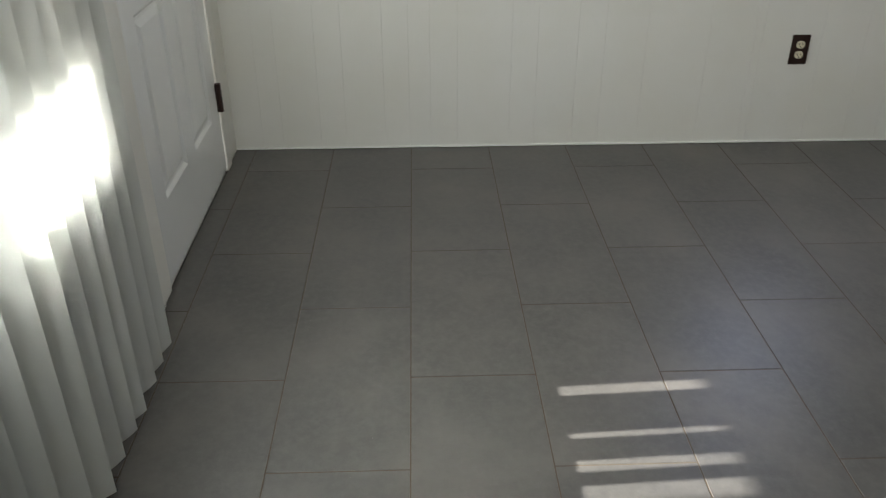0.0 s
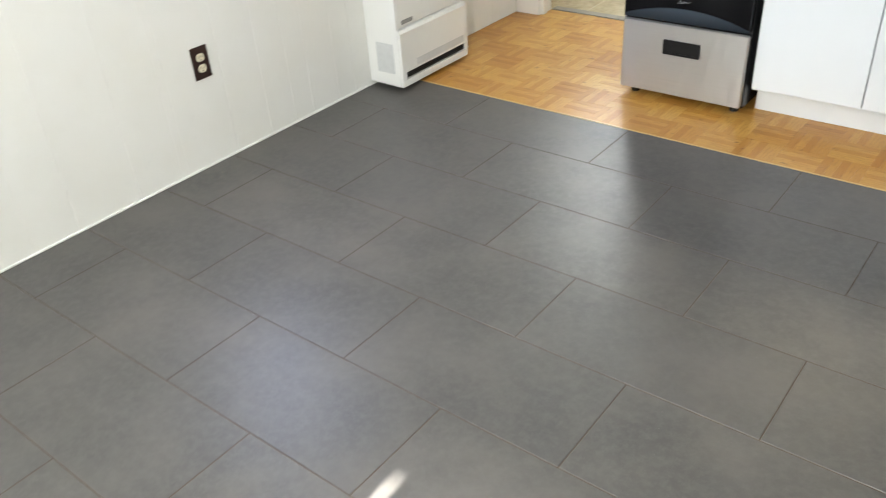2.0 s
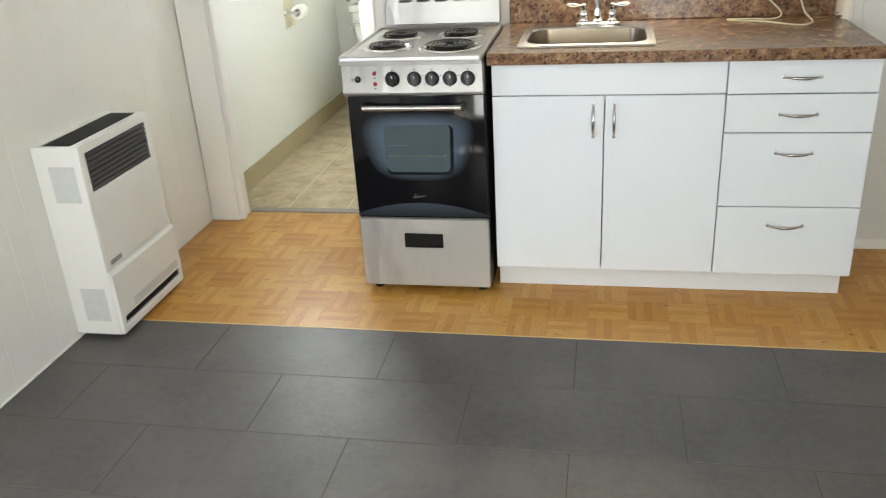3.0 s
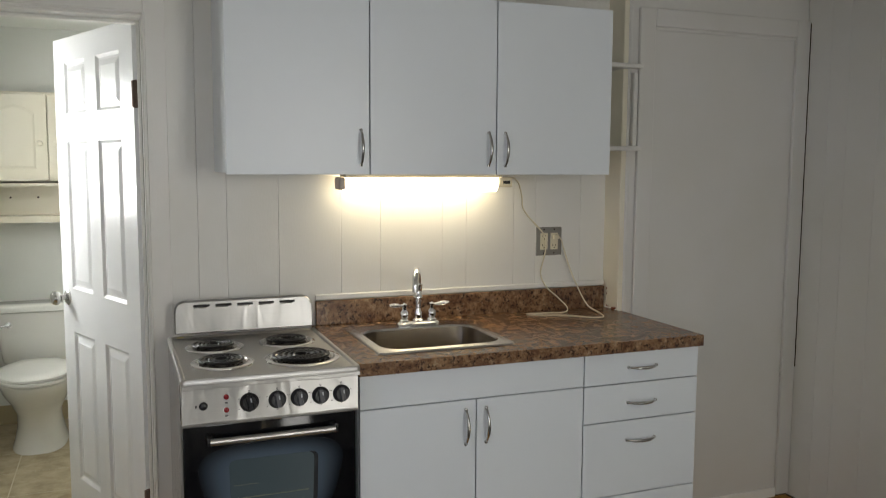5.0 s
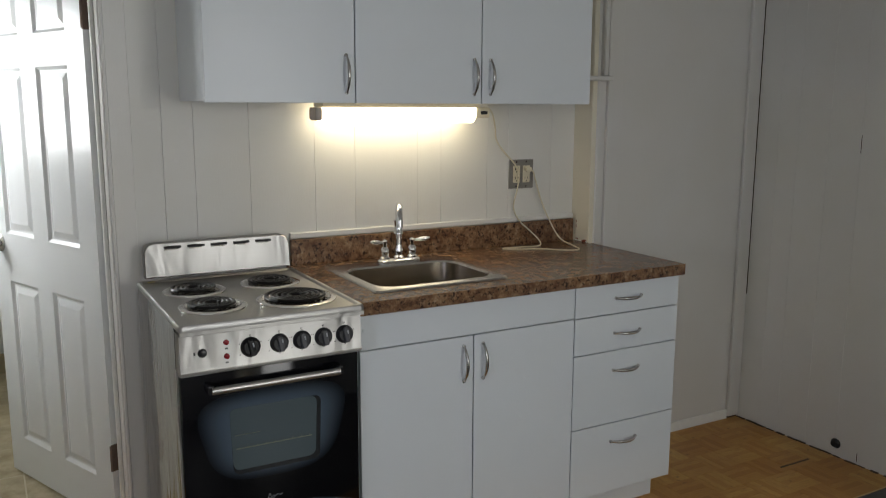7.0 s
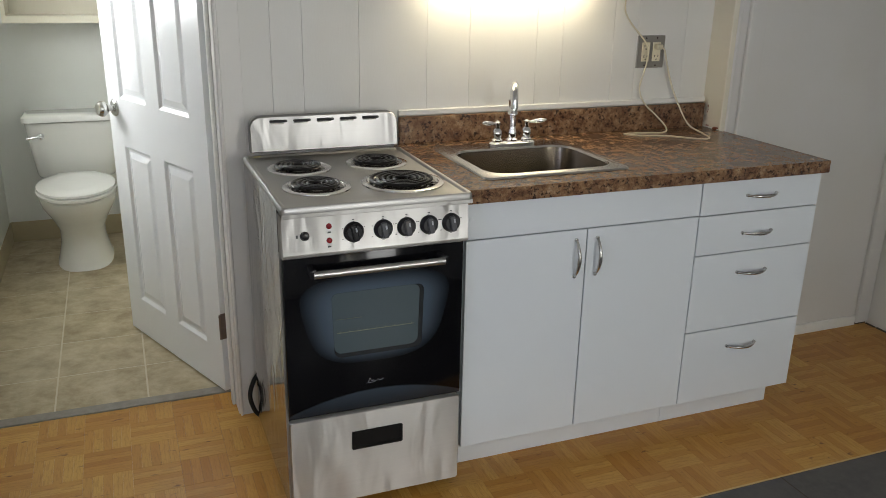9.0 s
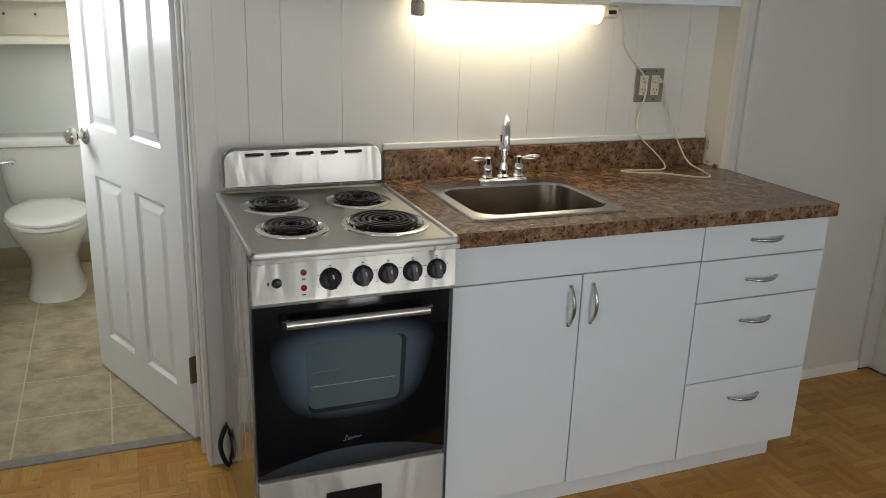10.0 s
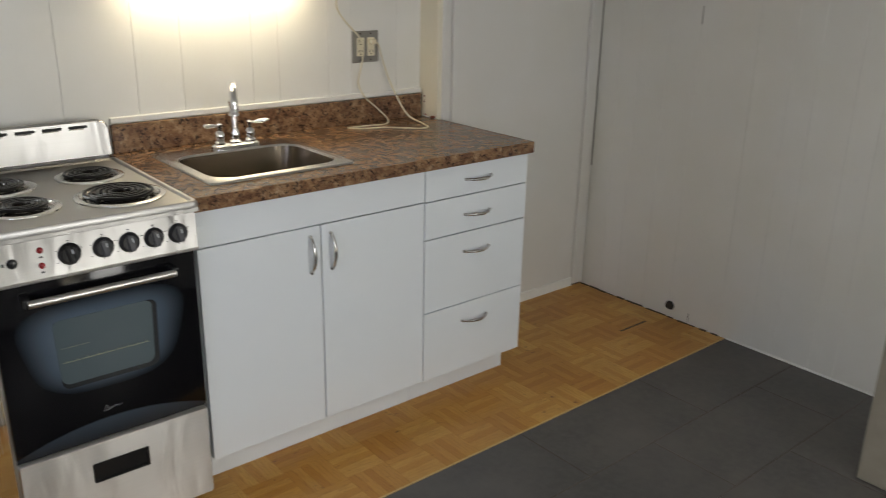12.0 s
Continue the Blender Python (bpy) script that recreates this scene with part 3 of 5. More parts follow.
window_3 = tagged(new("window_3"), label="small high window in the west wall", kind="structure")
bm = bmesh.new()
for a, b, c, d in ((-2.05, -2.025, 1.0, 1.44), (-1.675, -1.65, 1.0, 1.44), (-2.025, -1.675, 1.0, 1.025), (-2.025, -1.675, 1.415, 1.44)):
    bx(bm, XL - 0.10, XL - 0.07, a, b, c, d)
part("window_frame", bm, TRIM, window_3)
pn = part("pane", box(XL - 0.088, XL - 0.083, -2.025, -1.675, 1.025, 1.415), GLASS, window_3)
pn.visible_shadow = False

# outside the window: unseen roof and board, added to trim the sun's patch
sun_blocker = wall_thing("sun_blocker", "unseen grey roof and side board placed to trim the sun", OUTSIDE, ((-2.5, 4.5, -6.42, YB - 0.125, 2.238, 2.33), (1.085, 4.5, -6.40, -6.32, -0.15, 2.25)))
tagged(part("ground", box(-60, 60, -60, 60, -0.3, -0.16), GROUND, label="bare ground outside"), kind="structure")

# ---- the bathroom ----
BXR, BY1 = 0.62, 2.27
BXL = -0.948
bw = (0.80, 1.44, 1.22, 1.95)
wall_thing("wall_bathroom_west", "off-white painted bathroom wall with a small window", BATHW, (
    (BXL - 0.12, BXL, WT, bw[0], 0, ZC), (BXL - 0.12, BXL, bw[1], BY1 + 0.1, 0, ZC), (BXL - 0.12, BXL, bw[0], bw[1], 0, bw[2]), (BXL - 0.12, BXL, bw[0], bw[1], bw[3], ZC)))
bath_walls = wall_thing("wall_bathroom_north", "off-white painted bathroom wall", BATHW, ((BXL, BXR, BY1, BY1 + 0.1, 0, ZC),))
wall_thing("wall_bathroom_east", "off-white painted bathroom wall", BATHW, ((BXR, BXR + 0.1, WT, BY1 + 0.1, 0, ZC),))
tagged(part("ceiling_bathroom", box(BXL - 0.12, BXR + 0.1, WT + 0.001, BY1 + 0.1, 2.24, 2.34), BATHW, label="off-white bathroom ceiling"), kind="structure")
window_2 = tagged(new("window_2"), label="small white bathroom window", kind="structure")
bm = bmesh.new()
for a, b, c, d in ((bw[0], bw[0] + 0.035, bw[2], bw[3]), (bw[1] - 0.035, bw[1], bw[2], bw[3]), (bw[0] + 0.035, bw[1] - 0.035, bw[2], bw[2] + 0.035), (bw[0] + 0.035, bw[1] - 0.035, bw[3] - 0.035, bw[3])):
    bx(bm, BXL - 0.10, BXL - 0.07, a, b, c, d)
part("window_frame", bm, TRIM, window_2)
pn = part("pane", box(BXL - 0.088, BXL - 0.083, bw[0] + 0.035, bw[1] - 0.035, bw[2] + 0.035, bw[3] - 0.035), GLASS, window_2)
pn.visible_shadow = False
bath_floor = tagged(part("floor_bathroom", box(BXL - 0.05, BXR + 0.05, WT + 0.011, BY1 + 0.05, -0.15, -0.0006), VJOINT, label="beige vinyl bathroom floor"), kind="structure")
part("threshold_strip", box(OPL + 0.008, OPR - 0.008, WT + 0.006, WT + 0.056, -0.004, 0.004, 0.0015), plain("worn_strip", (0.27, 0.25, 0.22), 0.5, 0.2, 0.3, 40), bath_floor, "worn grey metal strip")


def cove(parent, x0, x1, y0, y1, h=0.112):
    part("cove_base", box(x0, x1, y0, y1, 0.0, h, 0.004, 2), COVE, parent, "beige vinyl cove base")


cove(bath_walls, BXL, BXL + 0.006, WT + 0.02, BY1)
cove(bath_walls, BXL + 0.006, BXR, BY1 - 0.006, BY1)
cove(bath_walls, BXR - 0.006, BXR, WT + 0.02, BY1 - 0.006)


def toilet():
    t = thing("toilet", "white ceramic toilet, lid closed, on the beige vinyl floor", "toilet")
    cx = -0.568
    t.scale = (1, 1, 0.978)

    def egg(z, w, y0, y1, n=28, sq=2.2):
        yc, ry = (y0 + y1) / 2, (y1 - y0) / 2
        out = []
        for k in range(n):
            a = 2 * math.pi * k / n
            c, s = math.cos(a), math.sin(a)
            wf = 1.0 - 0.10 * max(0, -s)
            out.append((cx + w / 2 * wf * math.copysign(abs(c) ** (2 / sq), c), yc + ry * math.copysign(abs(s) ** (2 / sq), s), z))
        return out
    bm = bmesh.new()
    loft(bm, [egg(0.0, 0.27, 1.66, 2.15, sq=3), egg(0.03, 0.25, 1.67, 2.14, sq=3), egg(0.12, 0.215, 1.69, 2.10, sq=2.8), egg(0.19, 0.22, 1.68, 2.10, sq=2.5), egg(0.26, 0.28, 1.61, 2.10), egg(0.32, 0.34, 1.55, 2.11),
              egg(0.36, 0.362, 1.525, 2.12), egg(0.385, 0.366, 1.52, 2.12), egg(0.392, 0.355, 1.53, 2.11)])
    part("bowl", bm, CERAM, t, smooth=50)
    bm = bmesh.new()
    loft(bm, [egg(0.393, 0.365, 1.52, 2.02), egg(0.398, 0.375, 1.512, 2.03), egg(0.410, 0.375, 1.512, 2.03), egg(0.413, 0.36, 1.52, 2.02)])
    part("seat", bm, SEATP, t, smooth=50)
    bm = bmesh.new()
    loft(bm, [egg(0.415, 0.355, 1.525, 2.02), egg(0.419, 0.368, 1.517, 2.03), egg(0.430, 0.366, 1.518, 2.03), egg(0.438, 0.33, 1.54, 2.01), egg(0.440, 0.2, 1.62, 1.95)])
    part("lid", bm, SEATP, t, smooth=50)

    def tank_ring(z, w, d, yb=2.245):
        return [(x, y, z) for x, y in rrect(cx, yb - d / 2, w, d, 0.035, 5)]
    bm = bmesh.new()
    loft(bm, [tank_ring(0.39, 0.36, 0.15), tank_ring(0.41, 0.385, 0.165), tank_ring(0.55, 0.42, 0.18), tank_ring(0.69, 0.445, 0.19)])
    part("tank", bm, CERAM, t, smooth=50)
    bm = bmesh.new()
    loft(bm, [tank_ring(0.692, 0.455, 0.20, 2.25), tank_ring(0.697, 0.47, 0.212, 2.255), tank_ring(0.722, 0.47, 0.212, 2.255), tank_ring(0.732, 0.45, 0.195, 2.247)])
    part("tank_lid", bm, CERAM, t, smooth=50)
    bm = bmesh.new()
    lathe(bm, [(0.0005, 0), (0.016, 0), (0.016, 0.006), (0.008, 0.012), (0.0005, 0.013)], Matrix.Translation((cx - 0.15, 2.057, 0.625)) @ pose(0, 0, 0, 90, 0, 0), 16)
    tube(bm, smooth_path([(cx - 0.15, 2.043, 0.625), (cx - 0.17, 2.038, 0.624), (cx - 0.215, 2.036, 0.617)], 4), 0.006, 8)
    part("flush_lever", bm, CHROME, t, "chrome flush lever", smooth=50)
    for dx in (-0.075, 0.075):
        part("seat_hinge", tube(bmesh.new(), [(cx + dx - 0.02, 2.035, 0.42), (cx + dx + 0.02, 2.035, 0.42)], 0.009, 10), SEATP, t, smooth=50)
    bm = bmesh.new()
    tube(bm, smooth_path([(cx - 0.12, 2.262, 0.16), (cx - 0.125, 2.20, 0.16), (cx - 0.13, 2.19, 0.24), (cx - 0.13, 2.19, 0.40)], 5), 0.006, 8)
    tube(bm, [(cx - 0.12, 2.268, 0.16), (cx - 0.12, 2.235, 0.16)], 0.013, 10)
    part("supply_line", bm, CHROME, t, "chrome water supply line", smooth=50)


toilet()


def bath_cabinet():
    t = thing("wall_cabinet", "cream white wooden bathroom cabinet above the toilet, with open shelf", "cabinet")
    x0, x1, y0, y1, z0, z1 = -0.820, -0.135, 2.08, 2.268, 1.168, 1.875
    for nm, b in (("side_panel", (x0, x0 + 0.018, y0, y1, z0, z1)), ("side_panel", (x1 - 0.018, x1, y0, y1, z0, z1)), ("bottom_board", (x0 + 0.018, x1 - 0.018, y0, y1, z0, z0 + 0.035)),
                  ("top_board", (x0 + 0.018, x1 - 0.018, y0, y1, z1 - 0.02, z1)), ("shelf", (x0 + 0.018, x1 - 0.018, y0, y1, 1.365, 1.385)), ("back_panel", (x0 + 0.018, x1 - 0.018, y1 - 0.008, y1, z0 + 0.035, z1 - 0.02))):
        part(nm, box(*b), CREAM, t)
    for a, b, kx in ((x0 + 0.012, -0.487, -0.525), (-0.483, x1 - 0.012, -0.445)):
        bm = box(a, b, y0 - 0.018, y0 - 0.002, 1.395, z1 - 0.012, 0.003)
        arch = [(a + 0.06, 1.46), (b - 0.06, 1.46), (b - 0.06, 1.76), (b - 0.10, 1.79), ((a + b) / 2, 1.81), (a + 0.10, 1.79), (a + 0.06, 1.76)]
        c = Vector(((a + b) / 2, 1.62))
        inner = [((p - c) * 0.90 + c) for p in map(Vector, arch)]
        loft(bm, [[(p[0], y0 - 0.018, p[1]) for p in arch], [(p[0], y0 - 0.023, p[1]) for p in inner]])
        d = part("door", bm, CREAM, t, "cream white door with arched raised panel")
        part("door_knob", lathe(bmesh.new(), [(0.0005, 0), (0.008, 0), (0.007, 0.01), (0.016, 0.018), (0.014, 0.026), (0.0005, 0.03)], Matrix.Translation((kx, y0 - 0.018, 1.60)) @ pose(0, 0, 0, 90, 0, 0), 14), CREAM, d, smooth=50)
    for x in (-0.70, -0.56, -0.27):
        part("screw_head", lathe(bmesh.new(), [(0.0005, 0), (0.006, 0), (0.005, 0.002), (0.0005, 0.003)], Matrix.Translation((x, y1 - 0.008, 1.30)) @ pose(0, 0, 0, 90, 0, 0), 10), BRONZE, t, "dark screw head")


bath_cabinet()

tp = thing("toilet_paper_holder", "chrome holder with white paper roll on an ivory plate", "toilet paper holder")
bm = bmesh.new()
for y in (1.31, 1.45):
    lathe(bm, [(0.0005, 0), (0.02, 0), (0.018, 0.006), (0.008, 0.010), (0.008, 0.07), (0.0005, 0.072)], Matrix.Translation((BXL + 0.001, y, 0.79)) @ pose(0, 0, 0, 0, 90, 0), 14)
tube(bm, [(BXL + 0.06, 1.31, 0.79), (BXL + 0.06, 1.45, 0.79)], 0.006, 10)
part("bracket", bm, CHROME, tp, smooth=50)
part("back_plate", box(BXL, BXL + 0.006, 1.295, 1.465, 0.70, 0.86, 0.002), IVORY, tp, "ivory back plate")
bm = bmesh.new()
rings = [[(BXL + 0.062 + r * math.cos(2 * math.pi * k / 24), y, 0.785 + r * math.sin(2 * math.pi * k / 24)) for k in range(24)] for r, y in ((0.021, 1.34), (0.038, 1.34), (0.040, 1.35), (0.040, 1.425), (0.038, 1.435), (0.021, 1.435))]
loft(bm, rings, closed=True)
part("paper_roll", bm, PAPER, tp, "white paper roll", smooth=50)

# ---- the boxed-in doorway beside the kitchen ----
pantry = tagged(new("wall_boxed"), label="white painted boxed-in doorway with a flat casing round a plain panel", kind="structure")
part("return_board", box(1.735, 1.762, PY, 0.006, 0.0, 2.25, 0.003), CREAM, pantry, "cream painted return board")
part("face", box(1.762, XR, PY + 0.002, PY + 0.03, 0.0, 2.29), CASE, pantry)
part("casing", box(1.80, 1.872, PY - 0.016, PY + 0.002, 0.012, 2.118, 0.003), CASE, pantry)
part("casing", box(2.597, 2.668, PY - 0.016, PY + 0.002, 0.012, 2.118, 0.003), CASE, pantry)
part("casing", box(1.872, 2.597, PY - 0.016, PY + 0.002, 2.046, 2.118, 0.003), CASE, pantry)
part("head_trim", box(1.872, 2.597, PY - 0.010, PY + 0.002, 2.032, 2.046, 0.003), CASE, pantry)
part("base_strip", box(1.765, 2.60, PY - 0.007, PY + 0.002, 0.0, 0.045, 0.002), CAULK, pantry, "chipped white base strip")
part("corner_bead", box(1.756, 1.772, PY - 0.006, PY + 0.01, 0.0, 2.25, 0.004), CASE, pantry)
for z in (1.885, 1.563):
    sh = tagged(part("corner_shelf", box(1.56, 1.800, PY - 0.045, 0.0, z - 0.010, z + 0.008, 0.004), CASE, label="small white painted shelf beside the wall cabinets"), category="shelf", group="small shelves by the cabinet")
bm = box(1.765, 1.785, PY - 0.03, PY - 0.008, 1.573, 1.86, 0.003)
tagged(part("shelf_cleat", bm, CASE, label="white painted upright cleat between the small shelves"), category="cleat")

# ---- the kitchen ----


def bow_pull(m, length=0.115, parent=None):
    """A bowed bar handle along the local x axis, standing out towards local -y."""
    bm = bmesh.new()
    pts, rad = [], []
    for i in range(13):
        s = i / 12
        pts.append(m @ Vector(((s - 0.5) * length, -0.004 - 0.024 * math.sin(math.pi * s) ** 0.75, 0)))
        rad.append(0.0034 + 0.0024 * math.sin(math.pi * s))
    tube(bm, pts, 0.005, 10, radii=rad)
    for s in (-0.5, 0.5):
        lathe(bm, [(0.0005, 0), (0.0055, 0), (0.005, 0.006), (0.0005, 0.007)], m @ Matrix.Translation((s * length, 0, 0)) @ pose(0, 0, 0, 90, 0, 0), 10)
    return part("handle", bm, NICKEL, parent, "bowed satin nickel handle", smooth=50)


UPRIGHT = pose(0, 0, 0, 0, 90, 0)


def front(name, x0, x1, z0, z1, parent, yf=-0.604):
    return part(name, box(x0, x1, yf, yf + 0.018, z0, z1, 0.0012), LAMIN, parent)


base = thing("sink_cabinet", "white melamine sink cabinet with two doors under a brown worktop", "cabinet")
for b in ((0.512, 0.530, -0.584, -0.01, 0.10, 0.871), (1.268, 1.286, -0.584, -0.01, 0.10, 0.871), (0.530, 1.268, -0.584, -0.01, 0.10, 0.118), (0.530, 1.268, -0.02, -0.01, 0.118, 0.871), (0.530, 1.268, -0.584, -0.565, 0.73, 0.80)):
    part("carcass_board", box(*b), LAMIN, base)
part("toe_kick", box(0.512, 1.2876, -0.52, -0.504, 0.0, 0.10, 0.001), LAMIN, base)
front("apron", 0.514, 1.284, 0.761, 0.868, base)
d = front("door", 0.514, 0.893, 0.112, 0.757, base)
bow_pull(Matrix.Translation((0.858, -0.604, 0.672)) @ UPRIGHT, 0.112, d)
d = front("door", 0.897, 1.284, 0.112, 0.757, base)
bow_pull(Matrix.Translation((0.928, -0.604, 0.672)) @ UPRIGHT, 0.112, d)
part("screw_cover", lathe(bmesh.new(), [(0.0005, 0), (0.006, 0), (0.005, 0.0015), (0.0005, 0.002)], Matrix.Translation((0.527, -0.604, 0.820)) @ pose(0, 0, 0, 90, 0, 0), 10), LAMIN, base)

drawers = thing("drawer_cabinet", "white melamine cabinet with four drawers beside the sink cabinet", "cabinet")
for b in ((1.288, 1.306, -0.584, -0.01, 0.10, 0.871), (1.730, 1.748, -0.584, -0.01, 0.10, 0.871), (1.306, 1.730, -0.584, -0.01, 0.10, 0.118), (1.306, 1.730, -0.02, -0.01, 0.118, 0.871)):
    part("carcass_board", box(*b), LAMIN, drawers)
part("toe_kick", box(1.288, 1.742, -0.52, -0.504, 0.0, 0.10, 0.001), LAMIN, drawers)
part("side_foot", box(1.726, 1.742, -0.504, -0.12, 0.0, 0.10, 0.001), LAMIN, drawers)
for z0, z1, hz in ((0.759, 0.868, 0.812), (0.629, 0.755, 0.690), (0.367, 0.625, 0.558), (0.110, 0.363, 0.298)):
    d = front("drawer", 1.288, 1.747, z0, z1, drawers)
    bow_pull(Matrix.Translation((1.514, -0.604, hz)), 0.112, d)

# worktop with a hole for the sink; the backsplash is one with it
SX0, SX1, SY0, SY1 = 0.592, 1.062, -0.550, -0.105
worktop = thing("worktop", "brown granite-look laminate worktop with backsplash, on the white cabinets", "worktop")
bm = bmesh.new()
outer = [(0.503, -0.635), (1.733, -0.635), (1.733, -0.0015), (0.503, -0.0015)]
inner = [(SX0 + 0.02, SY0 + 0.02), (SX1 - 0.02, SY0 + 0.02), (SX1 - 0.02, SY1 - 0.02), (SX0 + 0.02, SY1 - 0.02)]
loft(bm, [[(x, y, z) for x, y in r] for r, z in ((outer, 0.872), (outer, 0.910), (inner, 0.910), (inner, 0.872))], closed=True)
part("slab", bm, GRAN, worktop)
part("front_edge", box(0.503, 1.744, -0.6365, -0.6345, 0.8715, 0.9105, 0.001), GRAN, worktop)
part("end_edge", box(1.7325, 1.744, -0.6345, -0.128, 0.8715, 0.9103, 0.0015), GRAN, worktop)
part("backsplash", box(0.515, 1.728, -0.0215, -0.0015, 0.9095, 1.000, 0.004, 2), GRAN, worktop)
tagged(part("trim_strip", box(0.515, 1.733, -0.012, -0.001, 1.0015, 1.022, 0.003), TRIM, label="white painted strip above the backsplash"), kind="structure")
rnd = random.Random(11)
bm = bmesh.new()
for i in range(9):
    z = rnd.uniform(0.93, 1.03)
    h = rnd.uniform(0.004, 0.012)
    bx(bm, 1.731, 1.7346, -0.030 - rnd.uniform(0, 0.006), -0.024, z, z + h, 0.001)
tagged(part("caulk_crumbs", bm, CREAM, label="crumbling caulk in the corner above the worktop", kind="stuff"), category="caulk")
bm = bmesh.new()
for z, y in ((0.965, -0.034), (0.974, -0.036), (0.985, -0.034), (0.915, -0.036), (0.914, -0.046)):
    bx(bm, 1.7325, 1.7348, y, y + 0.005, z, z + rnd.uniform(0.004, 0.009), 0.001)
tagged(part("rust_specks", bm, CHIP2, label="red-brown specks in the corner above the worktop", kind="stuff"), category="specks")
tagged(part("caulk_line", box(1.729, 1.7347, -0.105, -0.0215, 0.9105, 0.914, 0.001), CAULK, label="thin white caulk line along the worktop's back corner"), kind="structure")
tagged(part("wood_chip", box(1.722, 1.742, -0.10, -0.08, 0.9105, 0.919, 0.003), CHIP2, label="small red-brown chip on the worktop's back corner"), category="chip")


def sink():
    t = thing("kitchen_sink", "stainless steel single-bowl sink let into the brown worktop", "sink")
    rect = lambda z, cx, cy, w, h, r: [(x, y, z) for x, y in rrect(cx, cy, w, h, r, 6)]
    cx, cy = (SX0 + SX1) / 2, (SY0 + SY1) / 2
    bx_, by_, bw_, bh_ = 0.827, -0.360, 0.405, 0.315
    bm = bmesh.new()
    loft(bm, [rect(0.9105, cx, cy, 0.470, 0.445, 0.02), rect(0.9155, cx, cy, 0.464, 0.439, 0.02), rect(0.9160, bx_, by_, bw_ + 0.030, bh_ + 0.030, 0.080), rect(0.9185, bx_, by_, bw_ + 0.020, bh_ + 0.020, 0.076),
              rect(0.9180, bx_, by_, bw_ + 0.008, bh_ + 0.008, 0.070), rect(0.912, bx_, by_, bw_ + 0.002, bh_ + 0.002, 0.068)], cap0=False, cap1=False)
    part("deck", bm, SINKST, t, smooth=45)
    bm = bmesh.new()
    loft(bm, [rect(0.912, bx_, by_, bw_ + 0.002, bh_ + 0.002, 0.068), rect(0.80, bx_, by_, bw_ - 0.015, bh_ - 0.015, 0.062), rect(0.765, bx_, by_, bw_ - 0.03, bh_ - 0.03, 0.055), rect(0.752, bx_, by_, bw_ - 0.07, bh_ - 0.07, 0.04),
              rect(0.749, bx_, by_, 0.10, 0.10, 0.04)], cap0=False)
    part("basin", bm, BASIN_SHADED, t, smooth=45)
    part("drain", lathe(bmesh.new(), [(0.0005, 0), (0.018, 0), (0.022, 0.002), (0.040, 0.0035), (0.043, 0.001), (0.0435, -0.003)], Matrix.Translation((bx_, by_, 0.753)), 20), CHROME, t, "chrome strainer drain", smooth=45)


sink()


def faucet():
    t = thing("faucet", "chrome two-handle faucet on the sink's back ledge", "faucet")
    fx, fy, fz = 0.862, -0.147, 0.916
    bm = bmesh.new()
    loft(bm, [[(x, y, z) for x, y in rrect(fx, fy, w, h, h / 2 - 0.001, 6)] for z, w, h in ((fz, 0.165, 0.055), (fz + 0.008, 0.165, 0.055), (fz + 0.014, 0.15, 0.042))])
    part("base_plate", bm, CHROME, t, smooth=45)
    bm = bmesh.new()
    lathe(bm, [(0.0005, 0), (0.021, 0), (0.021, 0.006), (0.013, 0.012), (0.016, 0.03), (0.012, 0.04), (0.0115, 0.05), (0.0125, 0.085), (0.0165, 0.087), (0.0165, 0.093), (0.0145, 0.095), (0.0145, 0.128), (0.0165, 0.130), (0.0165, 0.136), (0.0005, 0.137)], Matrix.Translation((fx, fy, fz + 0.012)), 20)
    part("column", bm, CHROME, t, smooth=45)
    tip = Vector((-0.052, -0.115))
    arc = [(fx, fy, fz + 0.14)]
    for a in range(0, 181, 15):
        s = (1 - math.cos(radians(a))) / 2
        arc.append((fx + tip.x * s, fy + tip.y * s, fz + 0.155 + 0.050 * math.sin(radians(a))))
    arc.append((fx + tip.x, fy + tip.y, fz + 0.138))
    part("spout", tube(bmesh.new(), arc, 0.0115, 14), CHROME, t, smooth=45)
    for sx in (-1, 1):
        m = Matrix.Translation((fx + sx * 0.053, fy, fz + 0.012))
        bm = lathe(bmesh.new(), [(0.0005, 0), (0.019, 0), (0.019, 0.006), (0.012, 0.012), (0.016, 0.024), (0.015, 0.036), (0.008, 0.044), (0.009, 0.056), (0.010, 0.064), (0.0005, 0.070)], m, 18)
        h = part("handle", bm, CHROME, t, smooth=45)
        a = m @ Vector((0, 0, 0.059))
        b = a + Vector((sx * 0.062, -0.018, 0.008))
        pts = [a.lerp(b, k / 8) for k in range(9)]
        part("lever", tube(bmesh.new(), pts, 0.005, 10, radii=[0.0035, 0.004, 0.005, 0.0065, 0.0078, 0.008, 0.0075, 0.006, 0.003]), CHROME, h, smooth=45)


faucet()


